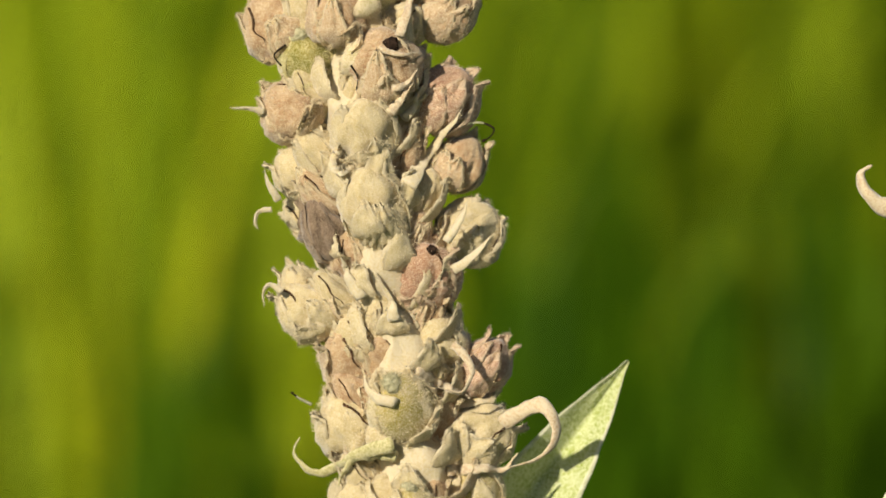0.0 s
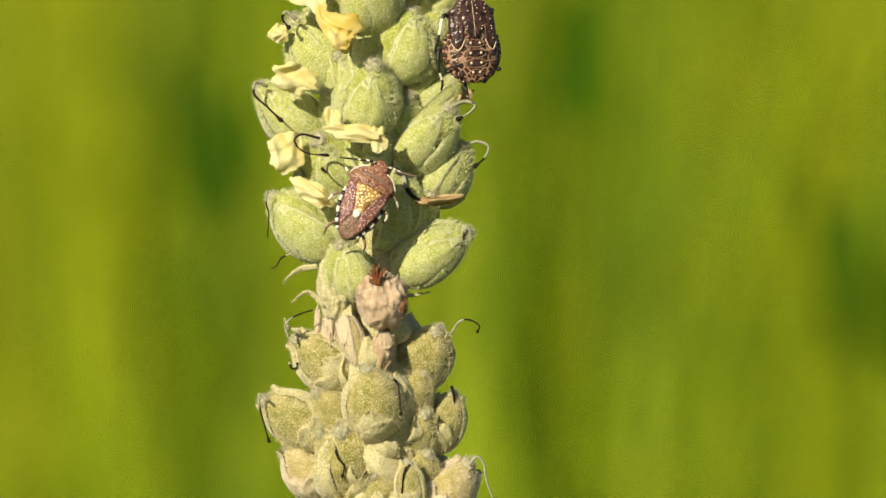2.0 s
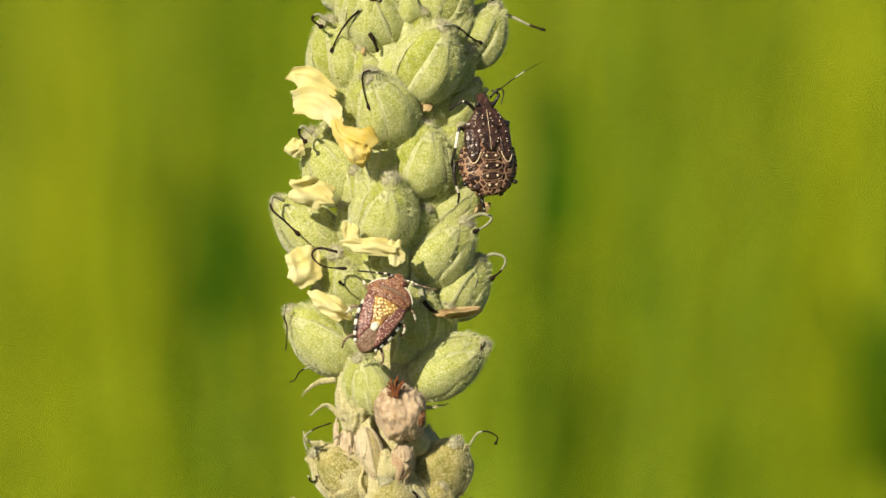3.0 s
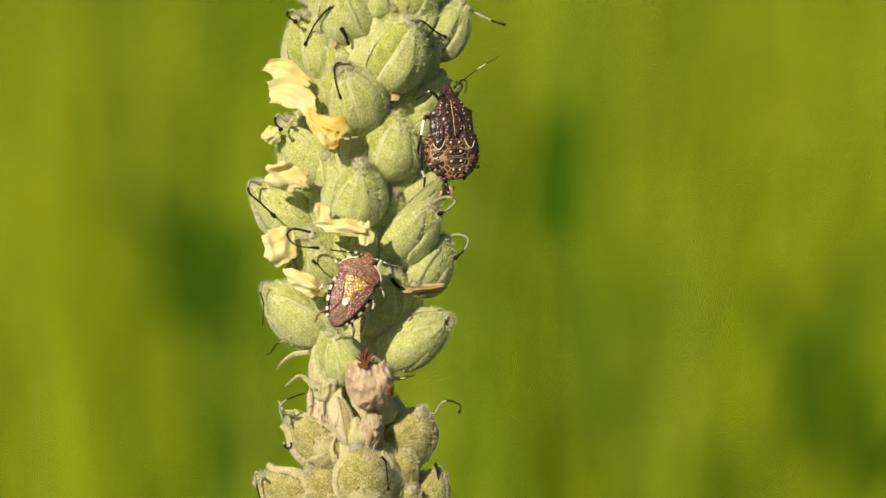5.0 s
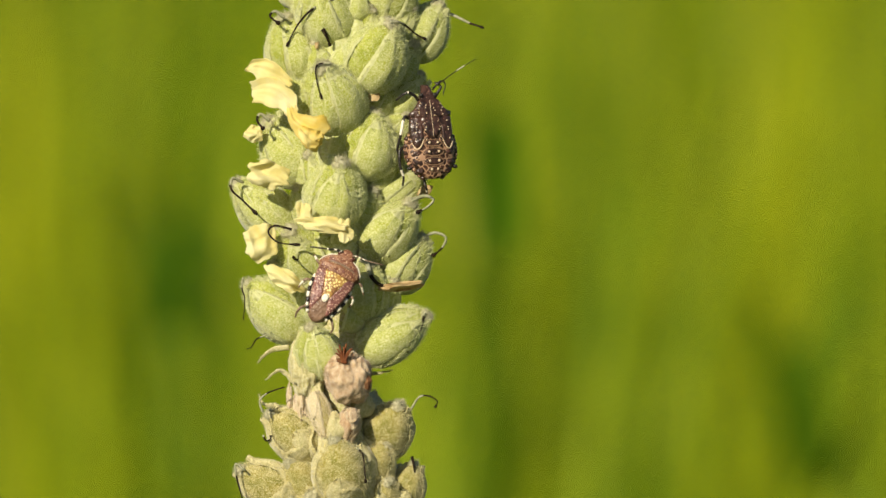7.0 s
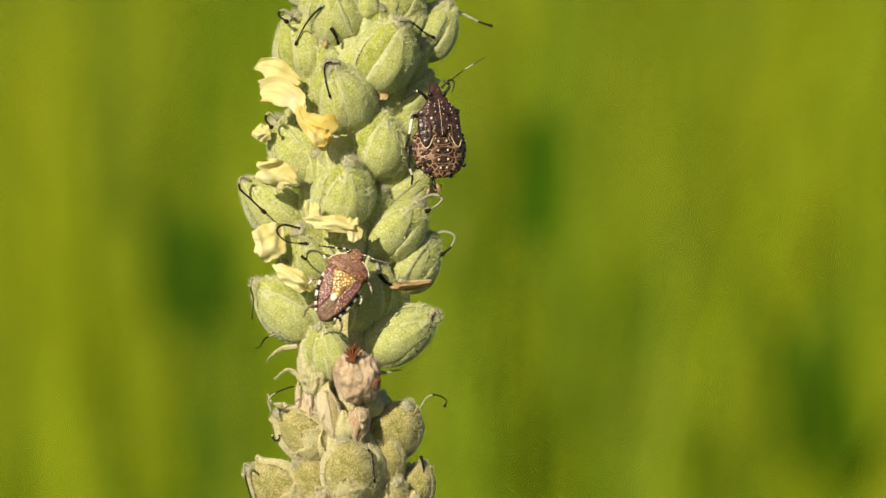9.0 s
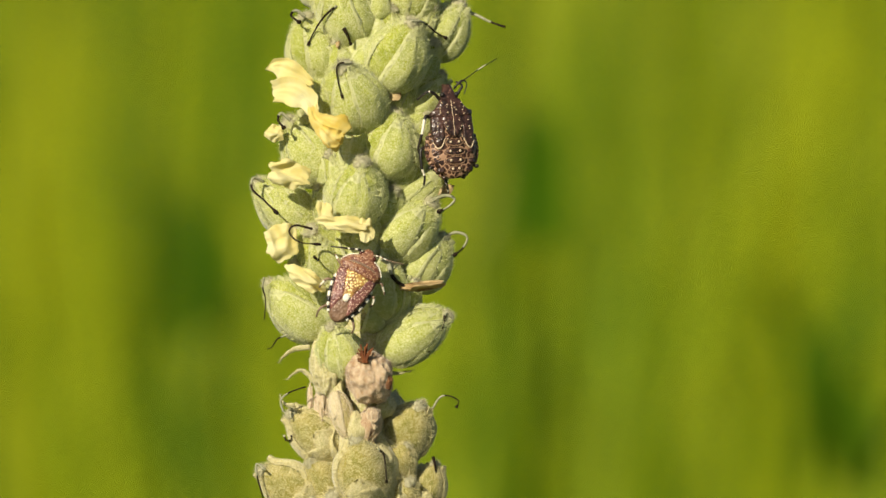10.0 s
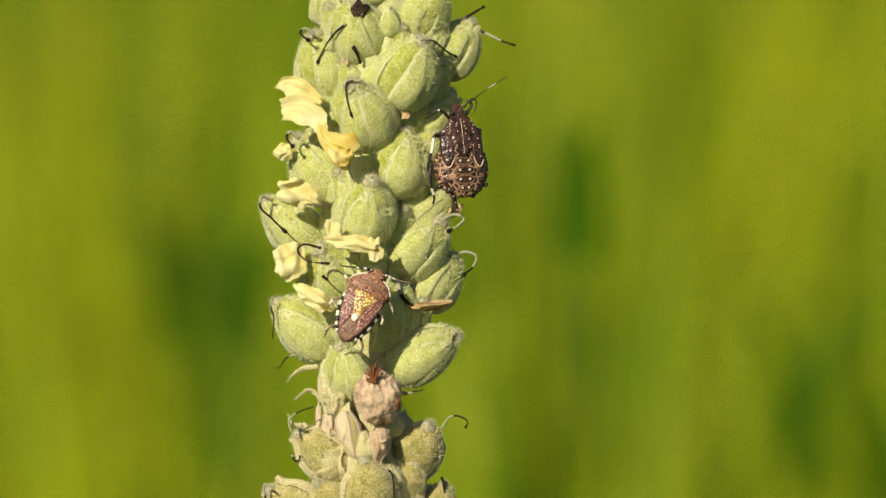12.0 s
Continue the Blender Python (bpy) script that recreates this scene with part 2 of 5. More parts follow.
def sepal_mesh(kind, seed, length, half, flare, curl):
    """A lance-shaped calyx lobe with woolly margins that hugs the capsule and frees its tip."""
    dry = kind in DRY
    off = Vector((seed * 1.7, seed * 0.9, 0))
    bm = bmesh.new()
    wave, fray = (0.085, 0.075) if dry else (0.06, 0.035) if kind == "ripe" else (0.055, 0.03) if kind == "olive" else (0.04, 0.022)
    nu, nv, rows = 14, 8, []
    for layer in (0, 1):
        grid = []
        for i in range(nu + 1):
            u = i / nu
            t = min(0.97, u * length)
            wide = half * (math.sin(math.pi * min(0.985, u * 0.80 + 0.185)) ** (0.95 if dry else 0.75)) * (1 - 0.25 * u)
            row = []
            for j in range(nv + 1):
                v = 2 * j / nv - 1
                q = Vector((u * 2.6, v * 1.3, 0)) + off
                w = wide * (1 + 2.5 * fray * noise.noise(Vector((u * 6, math.copysign(3, v), 0)) + off) * abs(v))
                a = v * w / max(0.35, belly(t) * 2)
                base = cup(t, kind) * 1.03
                lift = wave * (noise.noise(q) + 0.5 * noise.noise(q * 2.3) + (0.5 if dry else 0.2) * noise.noise(q * 5.5)) * (0.25 + u) + fray * abs(v) ** 3 * (0.3 + noise.noise(q * 3))
                rib = 0.03 * math.exp(-(v / 0.16) ** 2)
                r = base + 0.012 + rib - 0.03 * v * v - layer * 0.024 * (1 - 0.5 * abs(v)) + flare * u ** 3 + max(lift, -0.05)
                z = u * length - curl * u ** 4 + fray * noise.noise(q * 2 + off)
                row.append(bm.verts.new((math.cos(a) * r, math.sin(a) * r, z)))
            grid.append(row)
        rows.append(grid)
    for layer in (0, 1):
        g = rows[layer]
        for i in range(nu):
            for j in range(nv):
                f = bm.faces.new((g[i][j], g[i][j + 1], g[i + 1][j + 1], g[i + 1][j]))
                f.material_index = 1 if j in (0, nv - 1) or i > nu - 3 else 0
    rim = lambda g: [g[0][j] for j in range(nv + 1)] + [g[i][nv] for i in range(1, nu + 1)] + [g[nu][j] for j in range(nv - 1, -1, -1)] + [g[i][0] for i in range(nu - 1, 0, -1)]
    a, b = rim(rows[0]), rim(rows[1])
    for i in range(len(a)):
        bm.faces.new((a[i], a[(i + 1) % len(a)], b[(i + 1) % len(a)], b[i])).material_index = 1
    bmesh.ops.recalc_face_normals(bm, faces=bm.faces[:])
    fuzz(bm, 900 if dry else 760, 0.075 if dry else 0.085, 2, seed, 0.0030, 1, 1.0)
    fuzz(bm, 400 if dry else 240, 0.055, 2, seed, 0.0030, 0, 1.0)
    return from_bm("sepal", bm, [SEPAL_MAT[kind], MARGIN_MAT[kind], WOOL_MAT[kind]])


def split_mesh(seed):
    """The dark slit along which a dry capsule opens, from its tip down."""
    rnd = random.Random(seed)
    low, line = rnd.uniform(0.42, 0.6), []
    for i in range(12):
        t = low + (0.97 - low) * i / 11
        a = -math.pi / 2 + 0.22 * noise.noise(Vector((t * 5, seed * 0.37, 0)))
        line.append(Vector((math.cos(a) * belly(t) * 1.0, math.sin(a) * belly(t) * 0.97, t)))
    wide = rnd.uniform(0.012, 0.026)
    bm = tube(bmesh.new(), line, lambda t: wide * (0.15 + t ** 0.8), 7, None, 0.8)
    for v in bm.verts:
        v.co += 0.012 * noise.noise_vector(v.co * 14)
    return from_bm("split", bm, SPLIT_MAT)


def tip_mesh(seed):
    """The tuft of pale wool at a capsule's tip."""
    bm = bmesh.new()
    bmesh.ops.create_icosphere(bm, subdivisions=3, radius=1)
    for v in bm.verts:
        k = 1 + 0.45 * noise.noise(v.co * 1.6 + Vector((seed, 0, 0))) + 0.2 * noise.noise(v.co * 4 + Vector((seed, 0, 0)))
        v.co = Vector((v.co.x * 0.15 * k, v.co.y * 0.13 * k, 0.965 + v.co.z * 0.085 * k))
    fuzz(bm, 900, 0.075, 0, seed, 0.0028, None, 1.0)
    return from_bm("wool_tip", bm, WOOL_TIP)


# calyx lobes as (length, half width, flare, curl): two long ones for the sides, then shorter ones for the front
LOBES = {
    "dry": [(1.06, 0.60, 0.05, 0.02), (1.16, 0.50, 0.09, 0.04), (0.56, 0.86, 0.09, 0.02), (0.74, 0.74, 0.07, 0.03), (0.98, 0.62, 0.04, 0.02)],
    "ripe": [(1.02, 0.66, 0.03, 0.0), (1.10, 0.54, 0.06, 0.02), (0.50, 0.86, 0.09, 0.02), (0.62, 0.74, 0.07, 0.02), (0.98, 0.66, 0.02, 0.0)],
    "olive": [(1.02, 0.70, 0.01, 0.0), (1.08, 0.60, 0.04, 0.02), (0.48, 0.88, 0.08, 0.02), (0.60, 0.80, 0.06, 0.02), (1.00, 0.72, 0.0, 0.0)],
    "green": [(1.02, 0.78, 0.0, 0.0), (1.08, 0.66, 0.03, 0.02), (1.04, 0.84, 0.0, 0.0), (0.96, 0.88, 0.0, 0.0), (1.06, 0.74, 0.0, 0.0)],
}
BODIES, WOOLS, SEPALS, TIPS, SPLITS = {}, {}, {}, [tip_mesh(3 + i) for i in range(4)], [split_mesh(20 + i) for i in range(4)]
for number, kind in enumerate(SKINS):
    dry = kind in DRY
    BODIES[kind] = [body_mesh(kind, 10 * number + i, 0.14 if dry else 0.035, 0.17 if kind in ("tan", "pink", "grey") else 0.08) for i in range(5)]
    WOOLS[kind] = [wool_mesh(kind, 40 + number * 3 + i, 3000 if dry else 4800, 0.06 if dry else 0.068) for i in range(2)]
    SEPALS[kind] = [sepal_mesh(kind, 90 + number * 6 + i, *v) for i, v in enumerate(LOBES["dry" if dry else kind])]

# ---- the plant ----
STALK_LINE = spline([(x, 0, z) for x, z in ((-60, -1118), (-30, -700), (4, -300), (12.96, -76), (8.3, -31.8), (5.4, -11.5), (1.44, 21.7),
                                            (-4.1, 73.2), (-6.6, 110.3), (-5.8, 127.2), (-4.2, 145.7), (-2.2, 183), (1, 215))], 8)
ROOT = Vector((-60, 0, -1118)) * MM
mullein = thing("mullein_plant", PLANT @ Matrix.Translation(ROOT), "tall woolly mullein plant with a spike of fading seed capsules", "plant")
SHIFT = Matrix.Translation(-ROOT)


def axis_x(z):
    for a, b in zip(STALK_LINE, STALK_LINE[1:]):
        if a.z <= z <= b.z:
            return a.x + (b.x - a.x) * (z - a.z) / (b.z - a.z)
    return STALK_LINE[-1].x


def build_stem():
    bm = bmesh.new()
    line = [p * MM for p in STALK_LINE]
    tube(bm, line, lambda t: (8.0 - 4.8 * min(1, t / 0.3)) * MM if t < 0.9 else (3.2 - 22 * (t - 0.9)) * MM, 20)
    for v in bm.verts:
        v.co += 0.5 * MM * noise.noise_vector(v.co * 260)
    part("stem", bm, STEM_MAT, mullein, "felted yellow-green stem", SHIFT)


CURL_MAT = {k: woolly(k + "_curled_tip", tuple(0.6 * a + 0.4 * c for a, c in zip(v[0], v[2])), tuple(0.6 * a + 0.4 * c for a, c in zip(v[1], v[2])), tuple(min(1, c * 0.9) for c in v[2]),
                      grain=3000, hairiness=0.8, size=0.005) for k, v in SKINS.items()}


def build_felt(low, high, radius, mat, hairs, seed):
    """The lumpy felt of calyces and stalklets round the stem, between two heights."""
    bm = bmesh.new()
    line = [Vector((axis_x(low + (high - low) * i / 60), 0, low + (high - low) * i / 60)) * MM for i in range(61)]
    tube(bm, line, lambda t: radius * MM * min(1, 0.35 + 8 * t, 0.35 + 8 * (1 - t)), 40)
    for v in bm.verts:
        v.co += 1.7 * MM * noise.noise_vector(v.co * 190 + Vector((seed, 0, 0))) + 0.7 * MM * noise.noise_vector(v.co * 520)
    fuzz(bm, hairs, 0.6, 0, seed, 0.014)
    part("felt", bm, mat, mullein, "pale lumpy felt between the capsules", SHIFT)


build_stem()
build_felt(-60, 30, 4.5, CURL_MAT["straw"], 16000, 1)
build_felt(26, 91, 5.0, CURL_MAT["olive"], 6000, 2)
build_felt(102, 160, 4.6, CURL_MAT["green"], 6000, 3)
rng = random.Random(7)
focus = []


LABELS = {
    "green": "plump green woolly seed capsule", "olive": "olive-green woolly seed capsule", "ripe": "yellow-green ripening woolly seed capsule", "straw": "straw-coloured dry woolly seed capsule",
    "tan": "tan dry woolly seed capsule", "pink": "pinkish-brown dry split seed capsule", "grey": "shrivelled grey-brown seed capsule"}


def capsule(bx, by, bz, tx, ty, tz, w, kind, sepals=5, hair=True):
    """A seed capsule with its base and its tip, in millimetres, and its width."""
    base, tip = Vector((bx, by, bz)), Vector((tx, ty, tz))
    up = tip - base
    length = up.length
    z = up.normalized()
    y = (Vector((0, 1, 0)) - z * z.y).normalized()
    x = y.cross(z)
    turn = Matrix((x, y, z)).transposed().to_4x4()
    k = rng.uniform(0.84, 1.18) if kind in DRY else rng.uniform(0.92, 1.1)
    fill = 0.94 if abs(tx - axis_x(tz)) > 6 else 0.98
    spin = Matrix.Rotation(rng.uniform(-0.35, 0.35), 4, "Z")
    m = SHIFT @ Matrix.Translation(base * MM) @ turn @ Matrix.Diagonal((fill * w * k * MM, fill * w * MM / k, length * (0.96 if kind in DRY else 1.0) * MM, 1)) @ spin
    ob = attach("seed_capsule", rng.choice(BODIES[kind]), mullein, m, LABELS[kind])
    sepals = 2 if kind == "grey" else sepals
    long, short = (0, 1), (2, 3, 4) if kind == "green" else (2, 2, 3, 3, 4)
    sides = [(0, long), (math.pi, long), (-1.57 + rng.choice((-0.5, 0.5)), short), (1.57, long), (-1.57, short)]
    for at, choice in sides[:sepals]:
        attach("sepal", SEPALS[kind][rng.choice(choice)], ob, Matrix.Rotation(at + rng.uniform(-0.25, 0.25), 4, "Z") @ pose(0, 0, -0.03, rng.uniform(-3, 3), rng.uniform(-2, 4)))
    if hair:
        tagged(attach("wool", rng.choice(WOOLS[kind]), ob, Matrix.Rotation(rng.uniform(0, 6.28), 4, "Z")), "pale felt of fine hairs", kind="stuff")
    if kind not in DRY and hair:
        attach("wool_tip", rng.choice(TIPS), ob, pose(rng.uniform(-0.05, 0.05), rng.uniform(-0.05, 0.05), 0, 0, 0, rng.uniform(0, 360)))
    if kind in ("tan", "pink", "straw") and hair and rng.random() < 0.5:
        attach("split", rng.choice(SPLITS), ob, Matrix.Rotation(rng.uniform(-0.7, 0.7), 4, "Z"))
    focus.append(ob)
    return ob


def surface(x, z):
    """The depth of the foremost part of the spike at a place of its plane, in millimetres."""
    turn = PLANT.to_3x3()
    hit, place, *_ = scene.ray_cast(VIEW[0], PLANT @ (Vector((x, -45, z)) * MM), turn @ Vector((0, 1, 0)))
    y = (PLANT.inverted() @ place).y / MM if hit else 0.0
    return max(-16.0, min(y, 0.0))


VIEW = []


# the capsules that face the lens, from the top of the spike down
capsule(-1.15, 1.74, 146.34, 3.67, -4.20, 153.40, 8.85, "green")
capsule(3.67, 1.42, 141.36, 8.48, 0.21, 148.58, 7.42, "green")
capsule(-2.76, -2.44, 136.94, 1.50, -6.73, 145.77, 8.94, "green")
capsule(-6.77, -0.61, 143.36, -8.78, -5.67, 151.39, 8.09, "green")
capsule(-11.19, 1.43, 137.99, -14.00, -1.00, 146.98, 8.60, "green")
capsule(-9.98, 2.67, 149.23, -12.39, -1.52, 153.80, 6.74, "green")
capsule(-5.97, -1.73, 131.08, -8.62, -8.02, 139.75, 9.10, "green")
capsule(-2.35, -2.55, 123.86, -1.15, -4.00, 133.17, 8.09, "green")
capsule(-9.98, 1.31, 123.86, -16.24, -0.87, 132.12, 9.10, "green")
capsule(-7.17, -3.17, 117.11, -5.97, -7.86, 126.10, 8.43, "green")
capsule(-13.19, 1.01, 116.23, -20.82, 0.00, 123.29, 7.76, "green")
capsule(1.26, 1.26, 132.69, 5.67, -0.64, 138.55, 6.58, "green")
capsule(-1.15, 0.48, 120.08, 5.92, -0.72, 124.50, 6.32, "green")
capsule(-2.35, 0.09, 112.70, 4.47, -2.05, 120.08, 8.77, "green")
capsule(1.02, 1.20, 108.28, 6.08, 0.00, 115.26, 7.42, "green")
capsule(-9.98, 3.21, 109.89, -12.79, -4.77, 116.47, 9.44, "green")
capsule(-3.00, -2.43, 103.46, -1.55, -3.63, 111.25, 6.07, "green")
capsule(-11.02, 0.86, 101.62, -19.21, -0.14, 108.84, 7.6, "green")
capsule(-3.00, -1.53, 98.65, 6.16, -2.74, 104.43, 7.76, "green")
capsule(-8.13, -2.86, 95.43, -10.38, -4.85, 102.66, 6.58, "green")
capsule(-9.65, -4.78, 93.00, -7.88, -5.79, 86.64, 3.26, "ripe")
capsule(-4.33, -5.28, 90.78, -5.22, -6.29, 86.04, 3.48, "tan")
capsule(-9.65, -2.30, 92.41, -10.76, -3.31, 98.32, 3.11, "green")
capsule(-8.92, 1.01, 84.19, -16.13, 0.00, 90.43, 8.11, "olive")
capsule(-0.90, 1.80, 84.56, 2.44, -3.20, 91.17, 7.80, "olive")
capsule(-5.36, -3.09, 77.51, -6.47, -6.93, 86.42, 8.11, "olive")
capsule(-12.04, 1.01, 76.77, -20.21, 0.00, 82.48, 7.33, "olive")
capsule(-8.33, 1.78, 70.08, -9.81, -4.57, 78.55, 9.20, "olive")
capsule(2.07, 1.35, 75.65, 4.67, 0.14, 82.86, 5.93, "olive")
capsule(-12.41, 2.02, 70.08, -17.24, 1.01, 76.17, 6.71, "ripe")
capsule(0.58, 0.05, 65.63, 6.52, -1.16, 73.95, 7.80, "ripe")
capsule(-0.90, -4.47, 67.63, -1.64, -5.48, 74.32, 3.59, "olive")
capsule(-4.62, -4.29, 58.95, -4.99, -5.30, 68.60, 7.95, "ripe")
capsule(-9.44, 1.01, 58.95, -17.61, 0.00, 65.78, 8.73, "ripe")
capsule(0.95, -0.24, 55.60, 6.52, -1.44, 65.03, 8.73, "ripe")
capsule(-7.44, 0.65, 50.78, -5.73, -5.64, 59.84, 9.51, "ripe")
capsule(5.78, 1.35, 54.49, 8.38, 0.14, 62.06, 5.61, "ripe")
capsule(-10.41, 1.30, 50.03, -16.50, 0.29, 56.87, 8.26, "ripe")
capsule(0.30, -4.00, 43.77, 2.14, -5.01, 55.17, 9.11, "ripe")
capsule(-5.96, 2.61, 40.83, -9.27, -2.47, 50.02, 9.89, "ripe")
capsule(5.96, 1.58, 43.62, 11.70, 0.58, 50.39, 7.58, "tan")
capsule(5.23, 2.15, 33.33, 8.76, -1.43, 41.56, 9.06, "pink")
capsule(9.49, 1.44, 27.44, 15.38, 0.43, 34.94, 7.91, "tan")
capsule(-5.22, 1.49, 33.33, -9.63, -0.48, 40.09, 7.11, "ripe")
capsule(-6.54, 1.15, 25.23, -12.94, 0.14, 31.63, 8.07, "tan")
capsule(-1.39, -2.54, 26.71, -2.28, -5.76, 34.21, 7.25, "tan")
capsule(4.34, -1.25, 19.86, 3.98, -6.79, 28.69, 9.23, "tan")
capsule(-4.34, 2.82, 21.56, -6.69, -2.67, 27.59, 8.03, "olive")
capsule(9.64, 1.30, 15.67, 14.64, 0.29, 23.17, 8.73, "pink")
capsule(-5.07, 1.01, 14.94, -10.37, 0.00, 20.97, 9.23, "tan")
capsule(2.52, -1.59, 11.45, 1.44, -7.47, 19.8, 7.6, "straw")
capsule(12.24, 1.58, 7.85, 15.84, 0.58, 14.47, 7.42, "tan")
capsule(-3.60, 1.30, 7.63, -9.36, 0.29, 12.31, 6.61, "straw")
capsule(4.32, -2.16, 1.15, 1.44, -7.03, 11.2, 7.8, "straw")
capsule(-2.02, -1.15, -1.22, -5.18, -2.16, 6.91, 5.75, "grey")
capsule(12.96, 1.30, -0.79, 18.00, 0.29, 5.83, 8.55, "straw")
capsule(8.28, 1.15, -6.77, 10.08, -4.28, 1.15, 8.87, "pink")
capsule(-2.52, 1.15, -10.37, -9.00, 0.14, -4.61, 8.23, "straw")
capsule(2.52, 3.44, -16.13, -1.44, -3.01, -10.01, 9.03, "tan")
capsule(10.44, 3.59, -15.19, 10.80, -3.45, -8.42, 9.19, "straw")
capsule(15.12, 1.44, -18.07, 19.44, 0.43, -11.45, 7.74, "pink")
capsule(1.80, 3.03, -25.27, -2.16, -2.89, -18.65, 10.16, "straw")
capsule(7.92, -1.38, -23.11, 5.04, -8.27, -15.77, 8.47, "ripe")
capsule(12.96, 0.86, -26.21, 20.52, -0.14, -20.81, 8.87, "straw")
capsule(2.52, 2.77, -35.57, 0.72, -2.63, -28.73, 8.87, "straw")
capsule(16.56, 2.38, -34.13, 15.12, -1.37, -27.29, 7.56, "ripe")
capsule(8.64, -2.25, -37.37, 7.20, -6.76, -29.45, 7.56, "ripe")
capsule(-4.32, 2.16, -8.57, -8.28, 1.15, -2.09, 5.64, "straw")
capsule(-2.16, 2.30, 2.95, -8.64, 1.30, 5.83, 6.45, "straw")

# capsules round the back of the spike and at its unseen ends
for i in range(64):
    h = -30 + 3.05 * i
    a = radians(40 + (i * 137.5) % 100) if h < 150 else radians(i * 137.5)
    far = Vector((math.cos(a), math.sin(a), 0))
    c = Vector((axis_x(h), 0, h))
    kind = "straw" if h < 20 else "ripe" if h < 50 else "olive" if h < 92 else "green"
    s = 1.0 if h < 150 else 0.8
    if 88 < h < 106:
        continue
    b, t = c + far * 3.2, c + far * 9.0 * s + Vector((0, 0, 7.0 * s))
    capsule(*b, *t, 7.4 * s, kind, 4, hair=h > 150)
# pale felted bracts that fill the spike between the capsules
for i in range(210):
    h = -44 + 0.95 * i
    if 92 < h < 101:
        continue
    a = radians(i * 137.508)
    far = Vector((math.cos(a), math.sin(a), 0))
    kind = "straw" if h < 22 else "ripe" if h < 50 else "olive" if h < 92 else "green"
    z = (far * rng.uniform(0.35, 0.8) + Vector((0, 0, 1))).normalized()
    y = far - z * far.dot(z)
    y.normalize()
    m = Matrix((y.cross(z), y, z)).transposed().to_4x4()
    size = rng.uniform(5.0, 7.5) if h < 30 else rng.uniform(4.0, 5.5)
    out = rng.uniform(1.5, 3.8) if h < 40 else rng.uniform(1.5, 3.2) if h < 88 else 1.5
    attach("bract", SEPALS[kind][rng.choice((0, 1, 4))], mullein, SHIFT @ Matrix.Translation((Vector((axis_x(h), 0, h)) + far * out) * MM) @ m @ Matrix.Diagonal(((8.4 if h < 30 else 6.4) * MM, 6.4 * MM, size * MM, 1)) @ Matrix.Rotation(1.57, 4, "Z"))
for i in range(30):
    h = -46 + 2.5 * i
    a = radians((178 if i % 2 else 362) + rng.uniform(-28, 28))
    far = Vector((math.cos(a), math.sin(a), 0))
    kind = "straw" if h > -20 and i % 3 else "tan"
    z = (far * rng.uniform(0.5, 1.0) + Vector((0, 0, 1))).normalized()
    y = (far - z * far.dot(z)).normalized()
    m = Matrix((y.cross(z), y, z)).transposed().to_4x4()
    attach("bract", SEPALS[kind][rng.choice((0, 1, 4))], mullein, SHIFT @ Matrix.Translation((Vector((axis_x(h), 0, h)) + far * rng.uniform(2.5, 4.0)) * MM) @ m @ Matrix.Diagonal((8.4 * MM, 6.0 * MM, rng.uniform(6.0, 8.0) * MM, 1)) @ Matrix.Rotation(1.57, 4, "Z"))
bpy.context.view_layer.update()
VIEW.append(bpy.context.evaluated_depsgraph_get())
# smaller capsules that crowd into the hollows between the large ones
crowd = []
for i in range(72):
    h = -36 + 2.6 * i
    if 84 < h < 106:
        continue
    for dx in (-8.5, -5, -1.5, 2, 5.5, 8.5):
        x = axis_x(h) + dx + rng.uniform(-0.8, 0.8)
        deep = surface(x, h)
        if deep < -4.6 + 0.3 * abs(dx) or any((x - p) ** 2 + (h - q) ** 2 < 24 for p, q in crowd):
            continue
        crowd.append((x, h))
        kind = rng.choice(("straw", "tan", "straw")) if h < 32 else "ripe" if h < 50 else "olive" if h < 92 else "green"
        front = -4.8 + 0.28 * abs(dx)
        capsule(axis_x(h) + 0.4 * dx, 1.2, h - 4.2, x, front, h + 2.2, rng.uniform(5.2, 6.6), kind)
bpy.context.view_layer.update()
VIEW[0] = bpy.context.evaluated_depsgraph_get()
cam.data.dof.focus_object = focus[22]


# ---- styles, curled sepal tips, petals and leaves of the mullein ----
def style(front, back, dark, *line, r=0.16, knob=1.0, name="style", mats=None):
    """A dried style along (x, z) places in millimetres; front and back are its depths, dark the share from which it is black."""
    pts = [(x, front + (back - front) * i / (len(line) - 1), z) for i, (x, z) in enumerate(line)]
    curve = spline(pts, 6)
    if -11 < front < -6 and name == "style":
        deep = [surface(p.x, p.z) - 0.25 for p in curve]
        for i, p in enumerate(curve):
            near = deep[max(0, i - 3):i + 4]
            p.y = 0.3 * sum(near) / len(near) + 0.7 * min(near)
    curve = [p * MM for p in curve]
    bm = bmesh.new()

    def radius(t):
        return r * 0.85 * MM * (1.4 - 0.8 * t + 1.3 * knob * math.exp(-((t - 0.96) / 0.045) ** 2))
    tube(bm, curve, radius, 7, lambda t: 1 if t >= dark else 0)
    if dark > 0.2:
        fuzz(bm, 130, 0.22, 0, len(bm.verts), 0.012, 0)
    part(name, bm, mats or [STYLE_PALE, STYLE_DARK], mullein, "", SHIFT)


